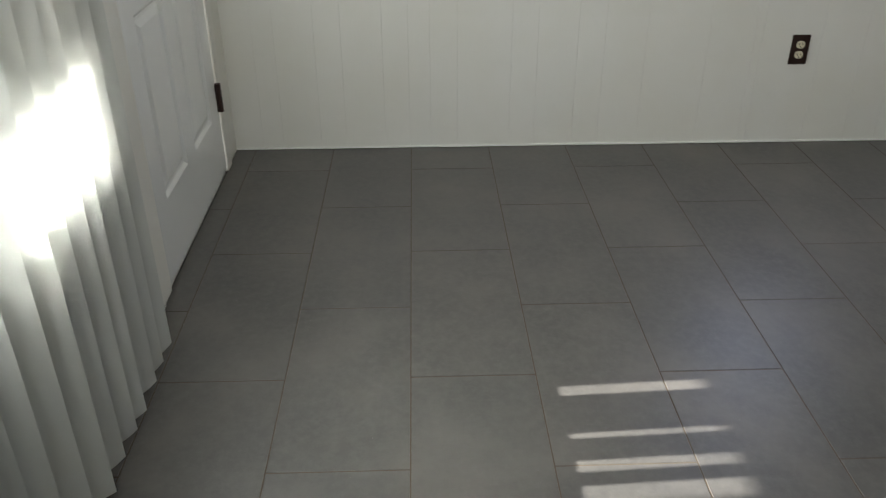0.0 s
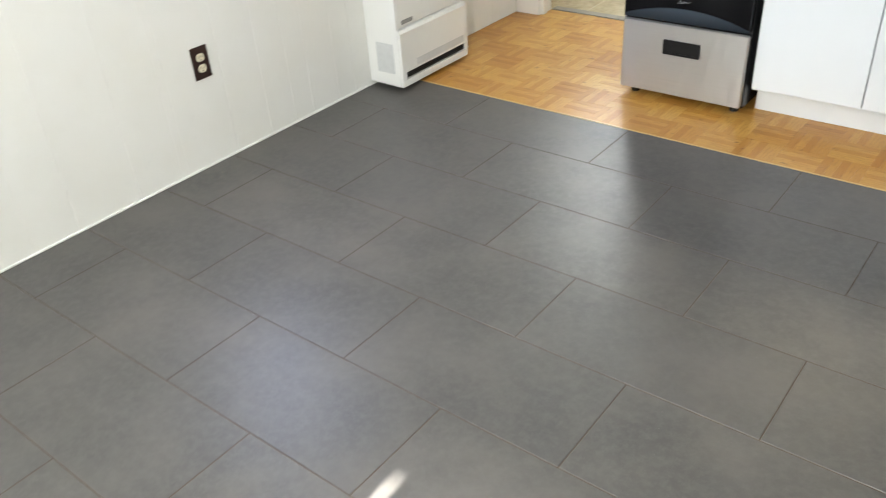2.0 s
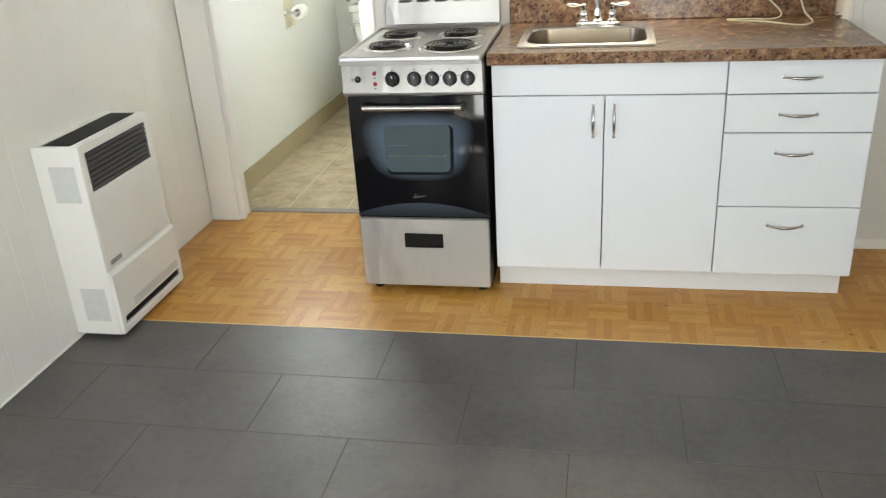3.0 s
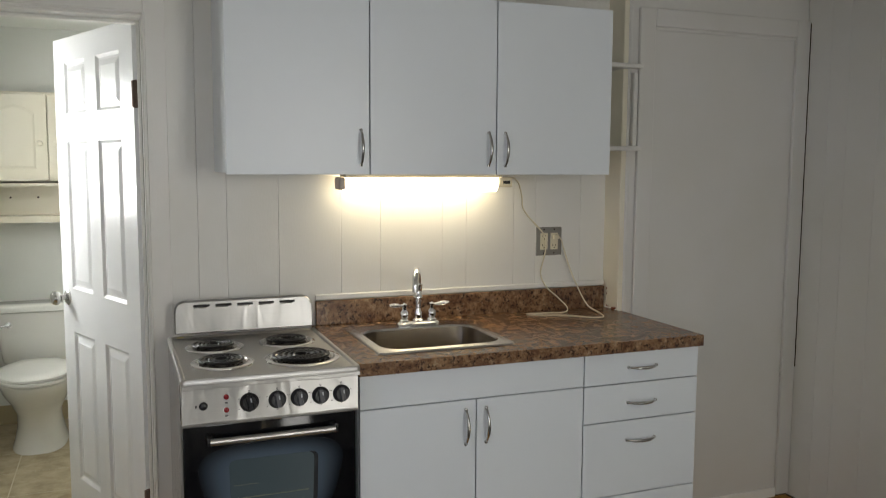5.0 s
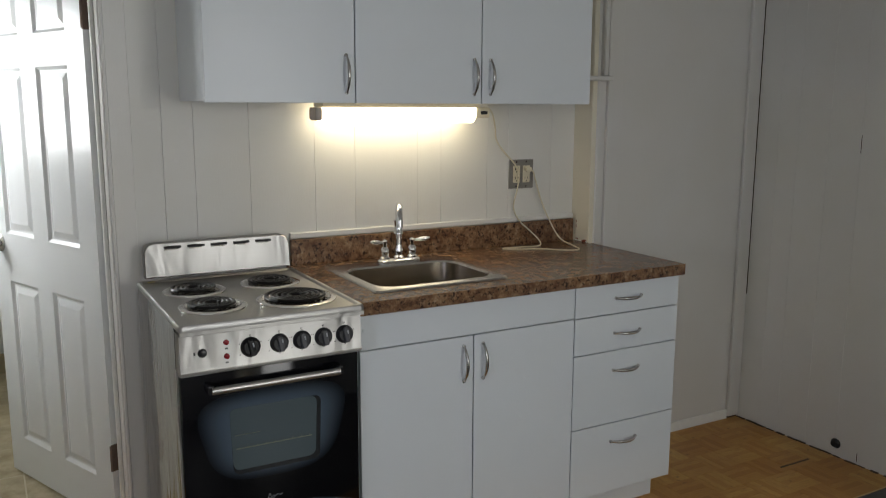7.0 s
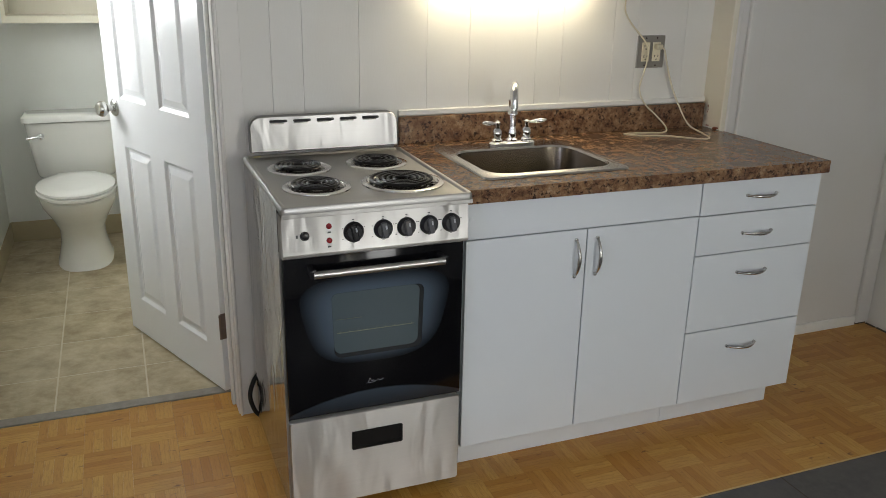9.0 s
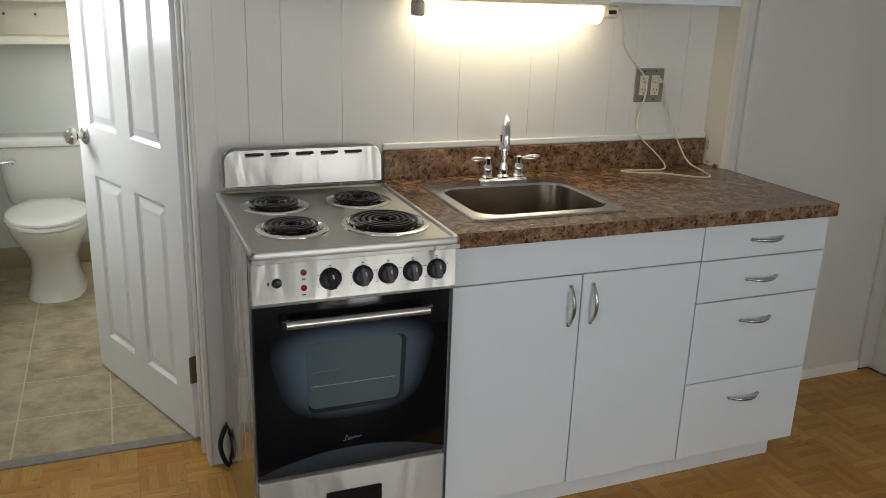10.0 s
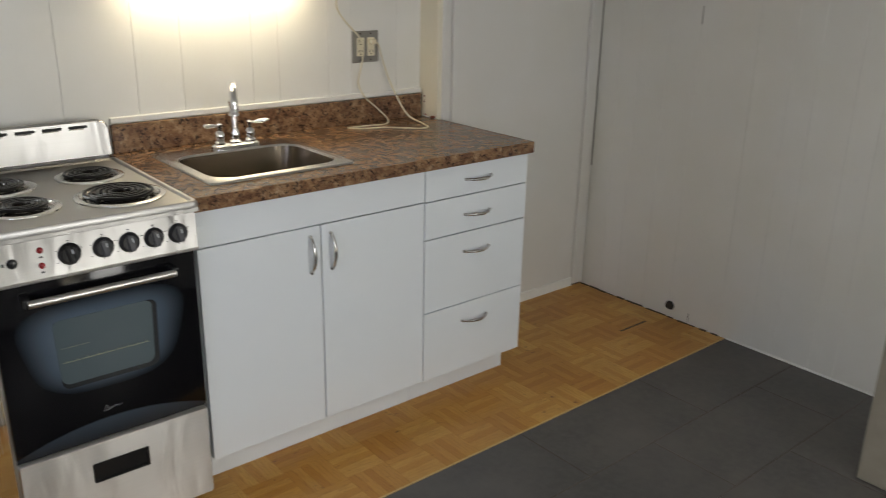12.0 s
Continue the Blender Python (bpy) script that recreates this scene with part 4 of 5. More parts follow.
def stove():
    t = thing("stove", "small stainless steel electric stove with coil burners and black oven door", "stove")
    x0, x1 = 0.0, 0.493
    bm = box(x0, x0 + 0.004, -0.618, -0.088, 0.03, 0.902)
    part("side_panel", bm, SIDE, t, "glossy dark grey metal side")
    # right side: black colour stands for shade between stove and cabinet
    part("side_panel", box(x1 - 0.004, x1, -0.612, -0.088, 0.03, 0.901), BLACK, t, "metal side coloured black for the shade in the gap")
    part("carcass", box(x0 + 0.0045, x1 - 0.0045, -0.612, -0.088, 0.032, 0.900), BLACK, t)
    part("edge_strip", box(x0 - 0.001, x0 + 0.005, -0.624, -0.619, 0.035, 0.79), STEEL, t)
    for x in (0.04, 0.45):
        for y in (-0.57, -0.10):
            part("foot", lathe(bmesh.new(), [(0.0005, 0), (0.018, 0), (0.018, 0.012), (0.008, 0.014), (0.008, 0.034), (0.0005, 0.034)], Matrix.Translation((x, y, 0)), 12), BLACK, t)
    # cooktop: a lipped tray
    bm = bmesh.new()
    rr = lambda z, g, r=0.012: [(x, y, z) for x, y in rrect((x0 + x1) / 2, -0.3865, (x1 - x0) + 0.004 - 2 * g, 0.599 - 2 * g, r, 4)]
    loft(bm, [rr(0.9025, 0), rr(0.914, 0), rr(0.919, 0.003), rr(0.919, 0.011), rr(0.9135, 0.016), rr(0.913, 0.05)], cap0=True)
    cook = part("cooktop", bm, STEELTOP, t, smooth=35)
    part("sticker", box(0.026, 0.048, -0.120, -0.110, 0.9192, 0.9196), STICKER, cook, "small worn yellow sticker")
    part("front_skirt", box(x0 + 0.0005, x1 + 0.0005, -0.6855, -0.676, 0.8905, 0.9022, 0.001), PANELST, cook)
    for cx, cy, rad in ((0.362, -0.510, 0.108), (0.130, -0.495, 0.086), (0.362, -0.268, 0.086), (0.130, -0.275, 0.086)):
        m = Matrix.Translation((cx, cy, 0.9135))
        bm = bmesh.new()
        prof = [(rad + 0.005, 0.0), (rad + 0.004, 0.003), (rad - 0.001, 0.0046), (rad - 0.010, 0.0046), (rad - 0.013, 0.001), (rad - 0.018, -0.001)]
        rings = [[m @ Vector((r * math.cos(2 * math.pi * k / 36), r * math.sin(2 * math.pi * k / 36), z)) for k in range(36)] for r, z in prof]
        loft(bm, rings, cap0=False, cap1=False)
        part("trim_ring", bm, RING, cook, "chrome burner ring", smooth=50)
        bm = lathe(bmesh.new(), [(rad - 0.017, 0.0012), (rad - 0.03, 0.0008), (0.0005, 0.0006)], m, 32)
        part("drip_pan", bm, PAN, cook, smooth=50)
        turns, n = (4.6 if rad > 0.1 else 3.6), 30
        pts = []
        for i in range(int(turns * n) + 1):
            a = 2 * math.pi * i / n
            r = 0.018 + (rad - 0.038) * i / (turns * n)
            pts.append(m @ Vector((r * math.cos(a), r * math.sin(a), 0.0105)))
        bm = tube(bmesh.new(), pts, 0.0048, 6)
        part("coil", bm, COIL, cook, "black coil element", smooth=50)
        bm = bmesh.new()
        for a in (90, 210, 330):
            v = Vector((math.cos(radians(a)), math.sin(radians(a)), 0))
            q = [m @ (v * r + Vector((0, 0, 0.0045))) for r in (0.008, rad - 0.012)]
            tube(bm, q, 0.0022, 5)
        part("coil_support", bm, NICKEL, cook)
    # backguard
    bm = bmesh.new()
    top = [(x, min(1.041, z + 0.010 * (1 - ((x - 0.2545) / 0.232) ** 2))) for x, z in rrect(0.2545, 0.9785, 0.464, 0.104, 0.030, 8) if z > 0.98]
    prof = top + [(0.0225, 0.9265), (0.4865, 0.9265)]
    loft(bm, [[(x, -0.066 - (z - 0.93) * -0.10, z) for x, z in prof], [(x, -0.092 - (z - 0.93) * -0.10, z) for x, z in prof], [((x - 0.253) * 0.985 + 0.253, -0.096 - (z - 0.93) * -0.10, (z - 0.98) * 0.95 + 0.98) for x, z in prof]])
    bg = part("backguard", bm, GUARDST, t, smooth=40)
    for i in range(5):
        cx = 0.110 + i * 0.072
        bm = bmesh.new()
        loft(bm, [[(x, y - (z - 0.93) * -0.10, z) for x, z in rrect(cx, 1.018, 0.054, 0.008, 0.0035, 3)] for y in (-0.0968, -0.0945)])
        part("vent_slot", bm, GAP, bg, "dark vent slot")
        bm = bmesh.new()
        tube(bm, [(cx - 0.026, -0.0905, 1.0125), (cx + 0.016, -0.0905, 1.0125)], 0.0016, 6)
        part("slot_lip", bm, RING, bg, "bright pressed slot lip", smooth=50)
    # control panel: a leaning strip
    ya, yb = -0.668, -0.650
    bm = bmesh.new()
    sec = [(-0.60, 0.8895), (-0.658, 0.8895), (-0.662, 0.886), (-0.6675, 0.800), (yb - 0.020, 0.792), (yb - 0.018, 0.785), (yb - 0.006, 0.779), (-0.60, 0.779)]
    loft(bm, [[(x, y, z) for y, z in sec] for x in (x0 + 0.002, x1 - 0.002)])
    cp = part("control_panel", bm, PANELST, t, smooth=30)
    tilt = pose(0, 0, 0, 90 - 3.7, 0, 0)
    yk = lambda z: -0.662 - (0.886 - z) * 0.064
    def dial(x, z, r, length, mat, label, turn=12):
        m = Matrix.Translation((x, yk(z), z)) @ tilt
        bm = lathe(bmesh.new(), [(0.0005, 0), (r * 1.12, 0), (r * 1.12, 0.003), (r, 0.005), (r * 0.9, length), (r * 0.8, length + 0.002), (0.0005, length + 0.002)], m, 22)
        k = part("knob", bm, mat, cp, label, smooth=40)
        bm = bmesh.new()
        rot = m @ pose(0, 0, 0, 0, 0, turn)
        bx(bm, -0.0075, 0.0075, -r * 0.93, r * 0.93, length, length + 0.009, 0.0025)
        bm.transform(rot)
        part("grip", bm, mat if mat is BLACK else GRIP, k)
        bm = box(0.002, 0.006, r * 0.1, r * 0.55, length + 0.009, length + 0.0098)
        bm.transform(rot)
        part("pointer", bm, SILVER, k, "silver pointer line")
    KN2 = plain("knob_grey", (0.022, 0.022, 0.024), 0.3)
    dial(0.181, 0.838, 0.0235, 0.012, BLACK, "black dial")
    for x in (0.258, 0.320, 0.381, 0.442):
        dial(x, 0.838, 0.0225, 0.012, KN2, "dark grey dial", turn=9)
    m = Matrix.Translation((0.058, yk(0.838), 0.838)) @ tilt
    part("light_switch", lathe(bmesh.new(), [(0.0005, 0), (0.012, 0), (0.011, 0.004), (0.008, 0.009), (0.0005, 0.010)], m, 16), BLACK, cp, "small black switch", smooth=40)
    for z in (0.858, 0.822):
        m = Matrix.Translation((0.119, yk(z), z)) @ tilt
        part("pilot_lamp", lathe(bmesh.new(), [(0.0005, 0), (0.0075, 0), (0.007, 0.003), (0.004, 0.005), (0.0005, 0.0055)], m, 14), RED, cp, "round red pilot lamp", smooth=40)
    bm = bmesh.new()
    rn = random.Random(7)
    for x in (0.181, 0.258, 0.320, 0.381, 0.442):
        for dx, dz, w, h in ((0, 0.031, 0.006, 0.0025), (0, 0.027, 0.006, 0.0012), (0, -0.0275, 0.007, 0.0014), (-0.028, -0.018, 0.004, 0.002), (0.028, 0.010, 0.004, 0.002), (-0.028, 0.010, 0.004, 0.002)):
            z = 0.838 + dz
            w = w * rn.uniform(0.8, 1.2)
            bx(bm, x + dx - w / 2, x + dx + w / 2, yk(z) - 0.0006, yk(z) + 0.001, z - h / 2, z + h / 2)
    for z in (0.842, 0.806):
        bx(bm, 0.115, 0.123, yk(z) - 0.0006, yk(z) + 0.001, z - 0.002, z + 0.002)
    bx(bm, 0.036, 0.041, yk(0.838) - 0.0006, yk(0.838) + 0.001, 0.834, 0.842)
    part("dial_print", bm, INK, cp, "small dark printed marks", kind="stuff")
    # oven door
    bm = box(x0 + 0.004, x1 - 0.002, -0.640, -0.620, 0.322, 0.776, 0.004, 2)
    dr = part("oven_door", bm, OVENG, t, "black glass oven door with a bluish printed halo", smooth=40)
    cx, cz = 0.246, 0.583
    bm = bmesh.new()
    shape = rrect(cx, cz, 0.236, 0.170, 0.018, 5)
    shape = [(x + (x - cx) * 0.025 * (z - cz) / 0.085, z - 0.006 * (1 - ((x - cx) / 0.118) ** 2) * (z < cz)) for x, z in shape]
    loft(bm, [[(x, y, z) for x, z in shape] for y in (-0.641, -0.6403)])
    part("window", bm, OVENIN, dr, "grey see-through oven window")
    # recess depth put into a flat dark band, right and bottom only
    bm = bmesh.new()
    big = [(x + 0.012 * min(1, max(0, (x - cx) / 0.1)), z - 0.012 * min(1, max(0, (cz - z) / 0.07))) for x, z in shape]
    rings = [[(x, -0.6412, z) for x, z in shape], [(x, -0.6412, z) for x, z in big], [(x, -0.6404, z) for x, z in big], [(x, -0.6404, z) for x, z in shape]]
    loft(bm, rings, closed=True)
    part("window_border", bm, BORDER, dr, "dark band drawn for the window's recessed right and lower edges")
    bm = tube(bmesh.new(), [(cx - 0.108, -0.6415, 0.556), (cx + 0.104, -0.6415, 0.556)], 0.0009, 6)
    for i in range(9):
        x = cx - 0.098 + i * 0.0245
        tube(bm, [(x, -0.6415, 0.5555), (x, -0.6415, 0.5605)], 0.0007, 5)
    part("rack", bm, RACK, dr, "thin oven rack wires behind the glass")
    part("rack", tube(bmesh.new(), [(cx - 0.108, -0.6413, 0.594), (cx - 0.040, -0.6413, 0.594)], 0.0005, 5), RACK, dr, "thin oven rack wires behind the glass")
    for x in (0.072, 0.420):
        part("handle_bracket", box(x - 0.009, x + 0.009, -0.690, -0.640, 0.731, 0.755, 0.004, 2), BLACK, dr, "black handle bracket")
    part("handle", tube(bmesh.new(), [(0.072, -0.688, 0.742), (0.418, -0.688, 0.742)], 0.0095, 16), STEEL, dr, "brushed steel bar handle", smooth=50)
    bm = bmesh.new()
    mark = smooth_path([(0.221, -0.6408, 0.398), (0.226, -0.6408, 0.411), (0.231, -0.6408, 0.401), (0.237, -0.6408, 0.404), (0.242, -0.6408, 0.400), (0.248, -0.6408, 0.405), (0.255, -0.6408, 0.401), (0.264, -0.6408, 0.405)], 4)
    tube(bm, mark, 0.0006, 5)
    tube(bm, [(0.216, -0.6408, 0.397), (0.240, -0.6408, 0.398)], 0.0005, 5)
    part("maker_mark", bm, SILVER, dr, "small silver script mark")
    # drawer
    bm = bmesh.new()
    loft(bm, [[(x, y, z) for x, z in rrect(0.2475, 0.174, 0.487 - g, 0.274 - g, 0.008, 3)] for y, g in ((-0.620, 0), (-0.636, 0), (-0.639, 0.005))])
    dw = part("drawer", bm, DRAWERST, t, "brushed steel storage drawer", smooth=40)
    bm = bmesh.new()
    cx, cz = 0.246, 0.226
    out, inn = rrect(cx, cz, 0.146, 0.056, 0.004, 3), rrect(cx, cz, 0.132, 0.040, 0.004, 3)
    loft(bm, [[(x, -0.6385, z) for x, z in out], [(x, -0.6425, z) for x, z in out], [(x, -0.6425, z) for x, z in inn], [(x, -0.6395, z) for x, z in inn]])
    part("pull", bm, plain("recess_black", (0.005, 0.005, 0.005), 0.55, 0, 0.1, 40, 0, 0.3), dw, "black recessed pull", smooth=40)
    # cable
    pts = smooth_path([(0.014, -0.050, 0.175), (-0.004, -0.050, 0.150), (-0.019, -0.052, 0.11), (-0.019, -0.054, 0.075), (-0.006, -0.056, 0.035), (0.012, -0.05, 0.012)], 6)
    part("power_cable", tube(bmesh.new(), pts, 0.0075, 10), RUBBER, t, "thick black power cable", smooth=50)


stove()

# wall cabinets: one box with three doors
wc = thing("wall_cabinet_kitchen", "white melamine wall cabinet with three doors above the sink", "cabinet")
wc.name = "kitchen_wall_cabinet"
for b in ((0.172, 0.190, -0.312, -0.001, 1.466, 2.048), (1.522, 1.539, -0.312, -0.001, 1.466, 2.048), (0.190, 1.522, -0.312, -0.001, 2.030, 2.048), (0.190, 1.522, -0.312, -0.001, 1.466, 1.484), (0.190, 1.522, -0.02, -0.001, 1.484, 2.030)):
    part("carcass_board", box(*b), LAMIN, wc)
for a, b, hx in ((0.172, 0.627, 0.598), (0.631, 1.080, 1.052), (1.084, 1.539, 1.115)):
    bm = bmesh.new()
    bx(bm, a, b, -0.332, -0.314, 1.461, 2.049, 0.0015)
    d = part("door", bm, LAMIN, wc)
    bow_pull(Matrix.Translation((hx, -0.332, 1.548)) @ UPRIGHT, 0.112, d)

# light under the wall cabinets
ul = thing("under_cabinet_light", "lit white fluorescent strip light under the wall cabinets", "lamp")
part("housing", box(0.600, 1.205, -0.125, -0.045, 1.448, 1.465, 0.002), IVORY, ul)
bm = bmesh.new()
sec = [(-0.122, 1.447), (-0.124, 1.425), (-0.115, 1.405), (-0.098, 1.394), (-0.072, 1.394), (-0.055, 1.405), (-0.047, 1.425), (-0.048, 1.447)]
loft(bm, [[(x, y, z) for y, z in sec] for x in (0.604, 1.190)])
part("diffuser", bm, LIT, ul, "glowing ribbed diffuser", smooth=50)
part("end_cap", box(0.578, 0.603, -0.122, -0.05, 1.405, 1.449, 0.008, 2), plain("cap_grey", (0.42, 0.38, 0.34), 0.5), ul, "grey rocker switch end")
bm = box(1.191, 1.252, -0.118, -0.052, 1.412, 1.449, 0.005, 2)
part("outlet_end", bm, IVORY, ul, "ivory end with a socket")
part("socket", box(1.212, 1.240, -0.1192, -0.1175, 1.424, 1.436), GAP, ul, "dark socket slots")


def slots(parent, m, gx, dz):
    bm = bmesh.new()
    for dx, hh in ((-0.0065, 0.009), (0.0065, 0.007)):
        bx(bm, gx + dx - 0.0011, gx + dx + 0.0011, -0.0079, -0.0074, dz - hh / 2 + 0.003, dz + hh / 2 + 0.003)
    lathe(bm, [(0.0005, 0), (0.0026, 0), (0.0026, 0.0004), (0.0005, 0.0005)], Matrix.Translation((gx, -0.0075, dz - 0.008)) @ pose(0, 0, 0, 90, 0, 0), 8)
    bm.transform(m)
    part("slots", bm, GAP, parent, "dark slots")


def outlet(parent, m, plate_mat, gangs=1, label="", square=False):
    """Cover plate in the local xz plane, facing local -y; square: tall square-cornered receptacles."""
    w = 0.070 + 0.046 * (gangs - 1)
    bm = box(-w / 2, w / 2, -0.005, 0, -0.057, 0.057, 0.002)
    bm.transform(m)
    part("cover_plate", bm, plate_mat, parent, label)
    for g in range(gangs):
        gx = (g - (gangs - 1) / 2) * 0.046
        for dz in ((-0.048, 0.048) if square else (0,)):
            bm = lathe(bmesh.new(), [(0.0005, 0), (0.0034, 0), (0.0028, 0.0012), (0.0005, 0.0016)], Matrix.Translation((gx, -0.005, dz)) @ pose(0, 0, 0, 90, 0, 0), 8)
            bm.transform(m)
            part("screw", bm, BRONZE if square else plate_mat, parent, "small slotted screw")
        if square:
            bm = box(gx - 0.0165, gx + 0.0165, -0.0075, -0.0045, -0.0335, 0.0335, 0.001)
            bm.transform(m)
            r = part("receptacle", bm, IVORY, parent, "tall square-cornered ivory receptacle")
            slots(r, m, gx, -0.018)
            slots(r, m, gx, 0.018)
            continue
        for dz in (-0.0195, 0.0195):
            bm = bmesh.new()
            loft(bm, [[(x, y, z) for x, z in rrect(gx, dz, 0.032, 0.028, 0.012, 4)] for y in (-0.0045, -0.0075)])
            bm.transform(m)
            r = part("receptacle", bm, IVORY, parent, "ivory receptacle")
            slots(r, m, gx, dz)


o1 = thing("outlet", "double outlet with a brushed steel plate above the worktop", "outlet")
outlet(o1, Matrix.Translation((1.473, 0.0, 1.190)), PLATE, 2, "brushed steel plate", square=True)
o2 = thing("outlet", "dark bronze outlet plate with ivory sockets low on the board wall", "outlet")
outlet(o2, pose(XL, -1.900, 0.378, 0, 0, 90), BRONZE, 1, "dark bronze plate")

# the lamp's cord: down the wall, over the worktop and up to the outlet
cord = thing("lamp_cord", "thin ivory lamp cord looping over the worktop to the outlet", "cord")
pts = [(1.245, -0.060, 1.440), (1.285, -0.045, 1.446), (1.325, -0.020, 1.425), (1.348, -0.006, 1.37), (1.352, -0.006, 1.33), (1.375, -0.006, 1.295), (1.410, -0.010, 1.258), (1.436, -0.018, 1.228), (1.450, -0.022, 1.200),
       (1.450, -0.021, 1.160), (1.442, -0.020, 1.12), (1.433, -0.014, 1.06), (1.452, -0.028, 1.008), (1.50, -0.036, 0.965), (1.535, -0.052, 0.925), (1.500, -0.095, 0.9135), (1.42, -0.088, 0.9135), (1.338, -0.084, 0.9135),
       (1.38, -0.125, 0.9135), (1.46, -0.155, 0.9135), (1.54, -0.232, 0.9135), (1.590, -0.235, 0.9135), (1.622, -0.16, 0.9135), (1.608, -0.09, 0.935), (1.588, -0.046, 1.00), (1.560, -0.024, 1.08), (1.530, -0.022, 1.165), (1.518, -0.023, 1.198), (1.505, -0.022, 1.208)]
part("wire", tube(bmesh.new(), smooth_path(pts, 8), 0.0029, 8), CORD, cord, smooth=60)
part("plug", box(1.483, 1.509, -0.029, -0.008, 1.199, 1.218, 0.005, 2), CORD, cord)


# ---- heater on the west wall ----
def heater():
    t = thing("wall_heater", "white enamelled heater with dark grilles against the board wall", "heater")
    x0, x1, y0, y1 = XL + 0.001, -0.790, -1.073, -0.613
    z0, z1 = 0.02, 0.722
    bm = bmesh.new()
    part("side_panel", box(x0, x1, y0, y0 + 0.014, z0, z1, 0.003), HEATM, t)
    part("side_panel", box(x0, x1, y1 - 0.014, y1, z0, z1, 0.003), HEATM, t)
    bm = bmesh.new()
    for a, b in ((0.27, 0.552), (0.690, z1)):
        bx(bm, x1 - 0.012, x1, y0 + 0.014, y1 - 0.014, a, b, 0.0015)
    for a, b in ((y0 + 0.014, y0 + 0.034), (y1 - 0.034, y1 - 0.014)):
        bx(bm, x1 - 0.012, x1, a, b, 0.552, 0.690)
    bx(bm, x0, x0 + 0.03, y0 + 0.014, y1 - 0.014, 0.04, z1)
    bx(bm, x1 - 0.030, x1 - 0.012, y0 + 0.014, y1 - 0.014, z1 - 0.012, z1)
    part("casing", bm, HEATM, t)
    part("inner_box", box(x0 + 0.031, x1 - 0.040, y0 + 0.016, y1 - 0.016, 0.04, 0.695), GRILL, t)
    bm = bmesh.new()
    for i in range(8):
        z = 0.556 + i * 0.0172
        v = [(x1 - 0.020, z + 0.002), (x1 - 0.002, z - 0.002), (x1 - 0.001, z + 0.001), (x1 - 0.004, z + 0.010), (x1 - 0.008, z + 0.012)]
        loft(bm, [[(x, y, zz) for x, zz in v] for y in (y0 + 0.035, y1 - 0.035)])
    part("front_grille", bm, GRILL, t, "dark grey louvred grille")
    bm = bmesh.new()
    for i in range(8):
        x = x0 + 0.036 + i * 0.0125
        bx(bm, x, x + 0.004, y0 + 0.016, y1 - 0.016, z1 - 0.016, z1 - 0.002)
    part("top_grille", bm, GRILL, t, "dark slatted top vent")
    bm = bmesh.new()
    sec = [(x1 - 0.012, 0.268), (x1 + 0.006, 0.262), (x1 + 0.013, 0.250), (x1 + 0.013, 0.082), (x1 - 0.012, 0.082)]
    loft(bm, [[(x, y, z) for x, z in sec] for y in (y0 + 0.004, y1 - 0.002)])
    part("lower_cover", bm, HEATM, t)
    bm = bmesh.new()
    bx(bm, x1 - 0.012, x1 + 0.012, y0 + 0.004, y1 - 0.002, z0, 0.050, 0.002)
    for a, b in ((y0 + 0.004, y0 + 0.030), (y1 - 0.020, y1 - 0.002)):
        bx(bm, x1 - 0.012, x1 + 0.012, a, b, 0.050, 0.082)
    part("plinth", bm, HEATM, t)
    bm = bmesh.new()
    for z in (0.055, 0.064, 0.073):
        bx(bm, x1 - 0.008, x1 + 0.006, y0 + 0.031, y1 - 0.021, z, z + 0.003)
    part("air_slot", bm, GRILL, t, "dark slotted air intake")
    part("dust_mark", box(x1 + 0.013, x1 + 0.0136, y0 + 0.10, y1 - 0.03, 0.092, 0.122), GREYP, t, "grey dusty band")
    part("name_plate", box(x1, x1 + 0.002, y0 + 0.035, y0 + 0.105, 0.281, 0.298, 0.0006), plain("plate_grey", (0.25, 0.25, 0.25), 0.4), t, "small grey name plate")
    for z in (0.526, 0.075):
        part("side_vent", box(-0.912, -0.817, y0 - 0.0008, y0 + 0.001, z, z + 0.128), GREYP, t, "grey perforated side patch")


heater()

# black pipe stub in the east wall and a loose slat on the parquet
bm = lathe(bmesh.new(), [(0.0005, 0), (0.020, 0), (0.021, 0.004), (0.016, 0.012), (0.012, 0.014), (0.0005, 0.010)], Matrix.Translation((XR, -0.640, 0.058)) @ pose(0, 0, 0, 0, -90, 0), 14)
for v in bm.verts:
    v.co += Vector((0, noise.noise(v.co * 60), noise.noise(v.co * 47))) * 0.006
tagged(part("pipe_stub", bm, RUBBER, label="black plugged hole low in the board wall", smooth=40), category="pipe stub")

# small blemishes: nail heads, paint chips, a split in the parquet
for x, z in ((0.452, 2.170), (0.855, 2.177)):
    tagged(part("nail_head", lathe(bmesh.new(), [(0.0005, 0), (0.003, 0), (0.0025, 0.001), (0.0005, 0.0014)], Matrix.Translation((x, 0, z)) @ pose(0, 0, 0, 90, 0, 0), 8), BRONZE, label="small dark nail head in the white boards"), category="nail", group="nails in the kitchen wall")
CHIP_SHADE = plain("chipped_wood_and_shade", (0.09, 0.07, 0.05), 0.8)
for y, z, h in ((-0.635, 1.31, 0.035), (-0.737, 0.03, 0.02), (-0.153, 2.245, 0.012)):
    part("paint_chip", box(XR - 0.0012, XR, y - 0.0012, y + 0.0012, z - h, z + h), CHIP_SHADE, wall_east, "dark crack in the paint")
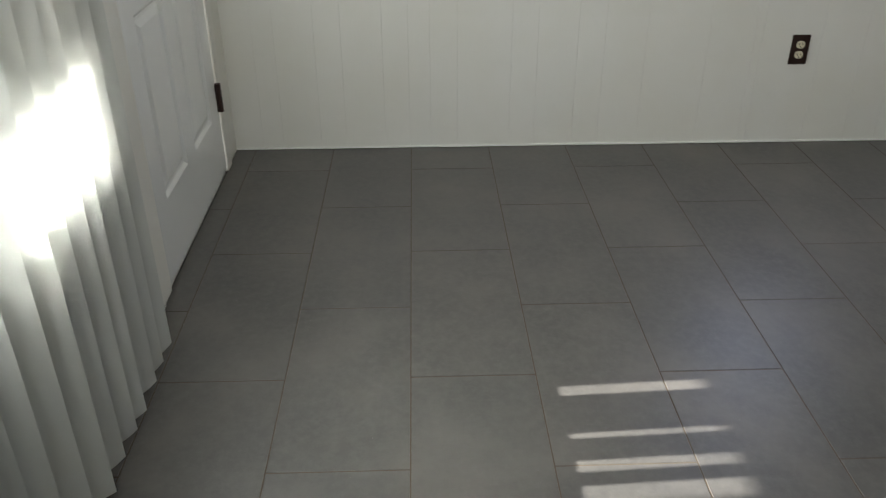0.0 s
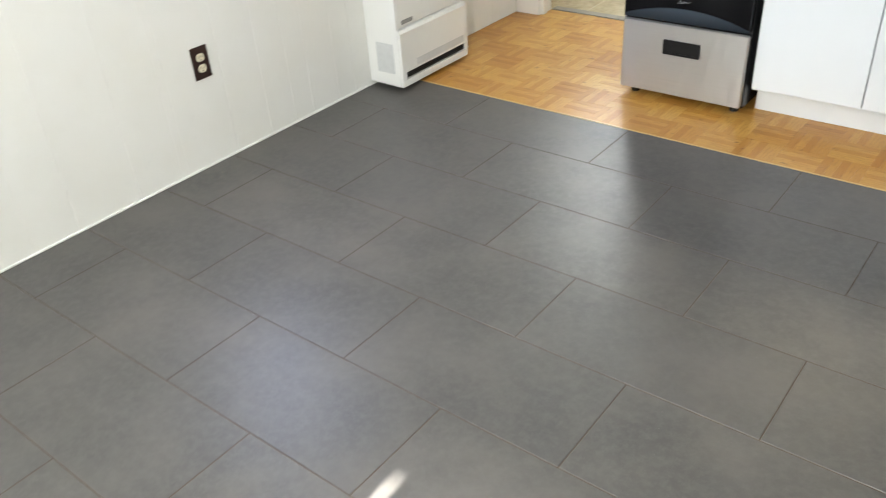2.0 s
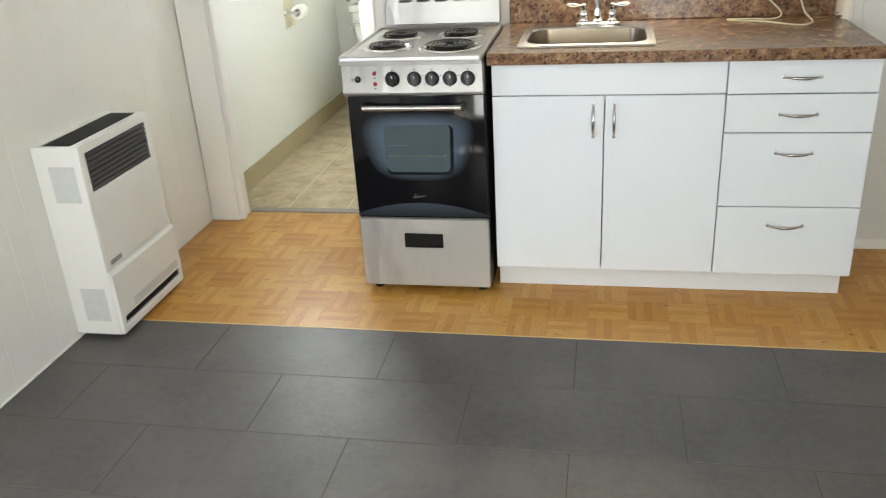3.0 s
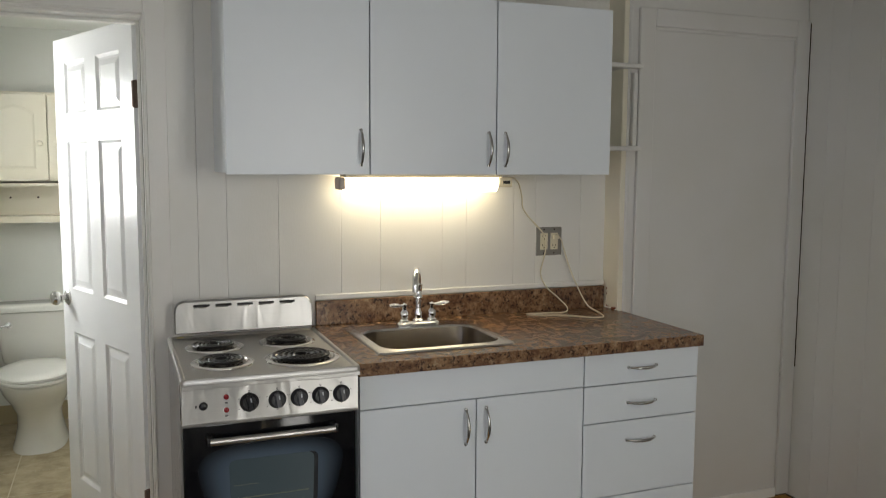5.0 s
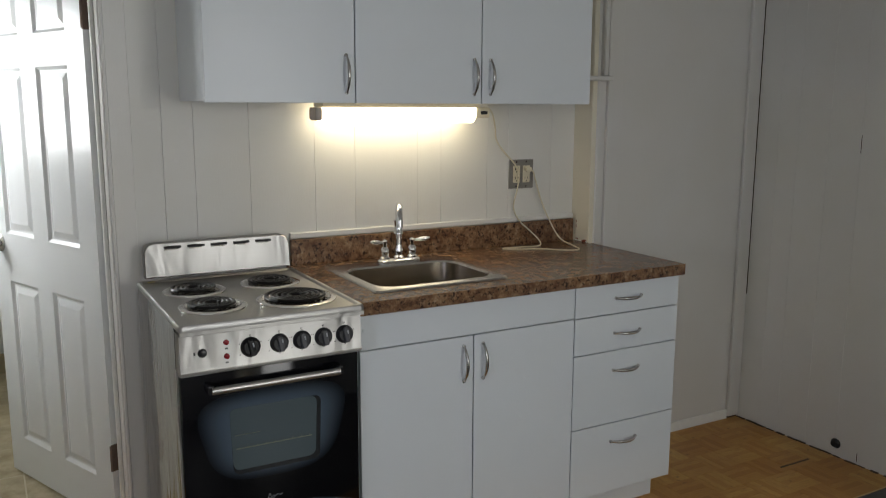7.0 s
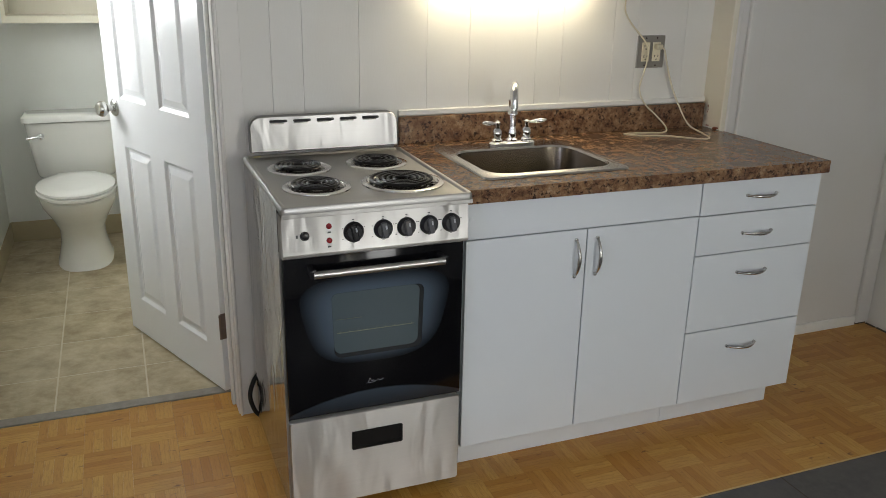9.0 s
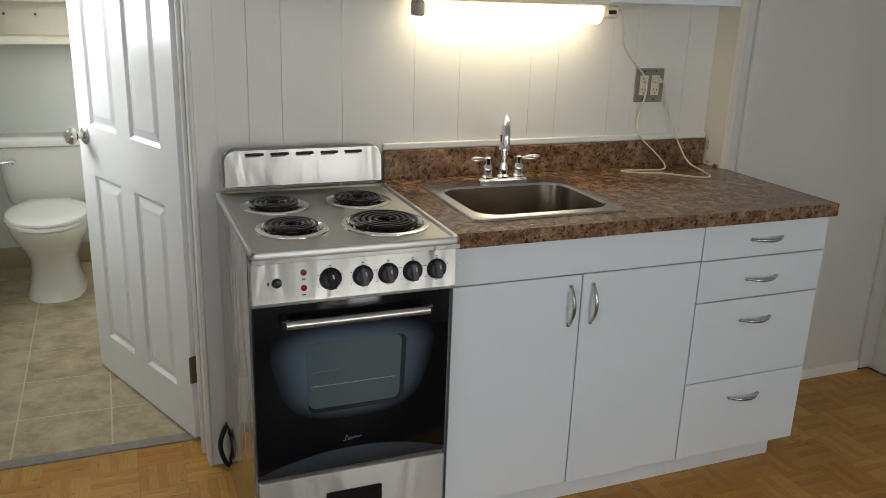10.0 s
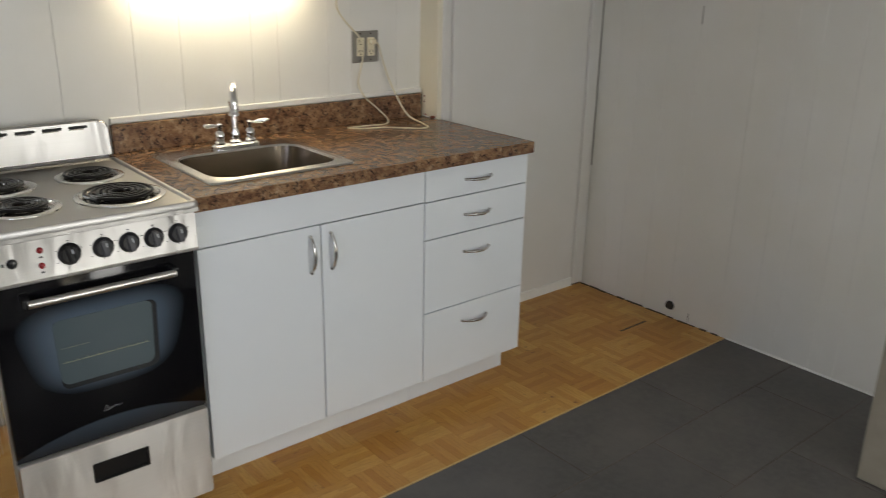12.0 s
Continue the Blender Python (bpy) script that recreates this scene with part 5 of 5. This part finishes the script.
part("paint_chip", box(1.764, 1.767, PY - 0.001, PY + 0.003, 2.196, 2.222), CHIP_SHADE, pantry, "dark chip in the paint")
# solid dark strip drawn for the shadow line at the casing's right
part("side_shade", box(2.6684, 2.6696, PY - 0.018, PY - 0.001, 0.6, 2.11), CHIP_SHADE, pantry, "dark strip painted as the shade beside the casing")
part("wall_gap", box(2.606, XR - 0.001, PY - 0.002, PY + 0.0, 0.0, 0.010), CHIP_SHADE, pantry, "dark gap at the foot of the wall")
part("split", box(2.370, 2.545, -0.612, -0.602, 0.0, 0.0008), CHIP_SHADE, floor, "dark split in the parquet")
bm = bmesh.new()
for i in range(14):
    y0 = PY - 0.01 - i * 0.057
    bx(bm, XR - 0.006 - rnd.uniform(0, 0.006), XR, y0 - 0.057 * rnd.uniform(0.5, 1), y0, 0.0, rnd.uniform(0.002, 0.005))
tagged(part("floor_gap", bm, CHIP_SHADE, label="ragged dark gap along the foot of the board wall", kind="stuff"), category="gap")

# ---- floors, piece by piece ----
TW, TL, TY = 0.3085, 0.6275, -0.926
full = {}
for row in range(11):
    ya, yb = TY - TW * (row + 1) + 0.0013, TY - TW * row - 0.0013
    ya = max(ya, YB)
    off = 0.195 if row % 2 == 0 else 0.508
    k = math.floor((XL - off) / TL)
    while off + TL * k < XR:
        xa, xb = max(XL, off + TL * k + 0.0013), min(XR, off + TL * (k + 1) - 0.0013)
        k += 1
        if xb - xa < 0.01 or yb - ya < 0.01:
            continue
        key = (round(xb - xa, 3), round(yb - ya, 3))
        if key not in full:
            w, h = (xb - xa) / 2, (yb - ya) / 2
            made = part("tile", box(-w, w, -h, h, -0.010, 0.0, 0.0012), TILE, floor)
            full[key] = made.data
        else:
            made = new("tile", full[key])
            made.parent = floor
        made.location = ((xa + xb) / 2, (ya + yb) / 2, random.uniform(-0.0004, 0))
part("grout_bed", box(XL, XR, YB, TY, -0.0103, -0.0012), GROUT, floor, "brown-grey grout")

PB = 0.14
part("seam_edge", box(XL, XR, TY, TY + 0.006, -0.010, 0.0005), plain("edge_wood", (0.62, 0.42, 0.18), 0.4), floor, "pale cut edge of the parquet")


def parquet_block(w=PB, h=PB):
    """Five strips side by side, each running along the local x axis."""
    bm = bmesh.new()
    n, s = 5, PB / 5
    for i in range(n):
        a, b = i * s, min((i + 1) * s, h)
        if b - a > 0.004:
            bx(bm, 0.0003, w - 0.0003, a + 0.0002, b - 0.0002, -0.010, random.uniform(-0.0004, 0.0))
    return bm


rows_y = []
y = TY + 0.0062
while y < WT + 0.005:
    rows_y.append((y, min(y + PB, WT + 0.005)))
    y += PB
for r, (ya, yb) in enumerate(rows_y):
    k, x = 0, XL
    while x < XR - 0.001:
        xb = min(x + PB, XR)
        ok = not (ya > -0.001 and (x > OPR or xb < OPL)) and yb <= 0.001 or ya < 0.0 or (xb > OPL and x < OPR)
        if yb > 0.0 and ya < 0.0:
            if x > OPR:
                yb2 = 0.0
            else:
                yb2 = yb
        else:
            yb2 = yb
        if ok and yb2 - ya > 0.005:
            xa2, xb2 = x, xb
            if ya >= 0.0:
                xa2, xb2 = max(x, OPL), min(xb, OPR)
            if xb2 - xa2 > 0.005:
                if (r + k) % 2 == 1:
                    ob = part("parquet_block", parquet_block(yb2 - ya, xb2 - xa2), PARQ, floor)
                    ob.matrix_local = pose(xb2, ya, 0, 0, 0, 90)
                else:
                    ob = part("parquet_block", parquet_block(xb2 - xa2, yb2 - ya), PARQ, floor)
                    ob.location = (xa2, ya, 0)
        x += PB
        k += 1

VT = 0.305
y = WT + 0.022
while y < BY1:
    x = BXL
    while x < BXR:
        xb, yb = min(x + VT, BXR), min(y + VT, BY1)
        ob = part("vinyl_square", box(0.003, xb - x - 0.003, 0.003, yb - y - 0.003, -0.0035, 0.0), VINYL, bath_floor)
        ob.location = (x, y, 0)
        x += VT
    y += VT
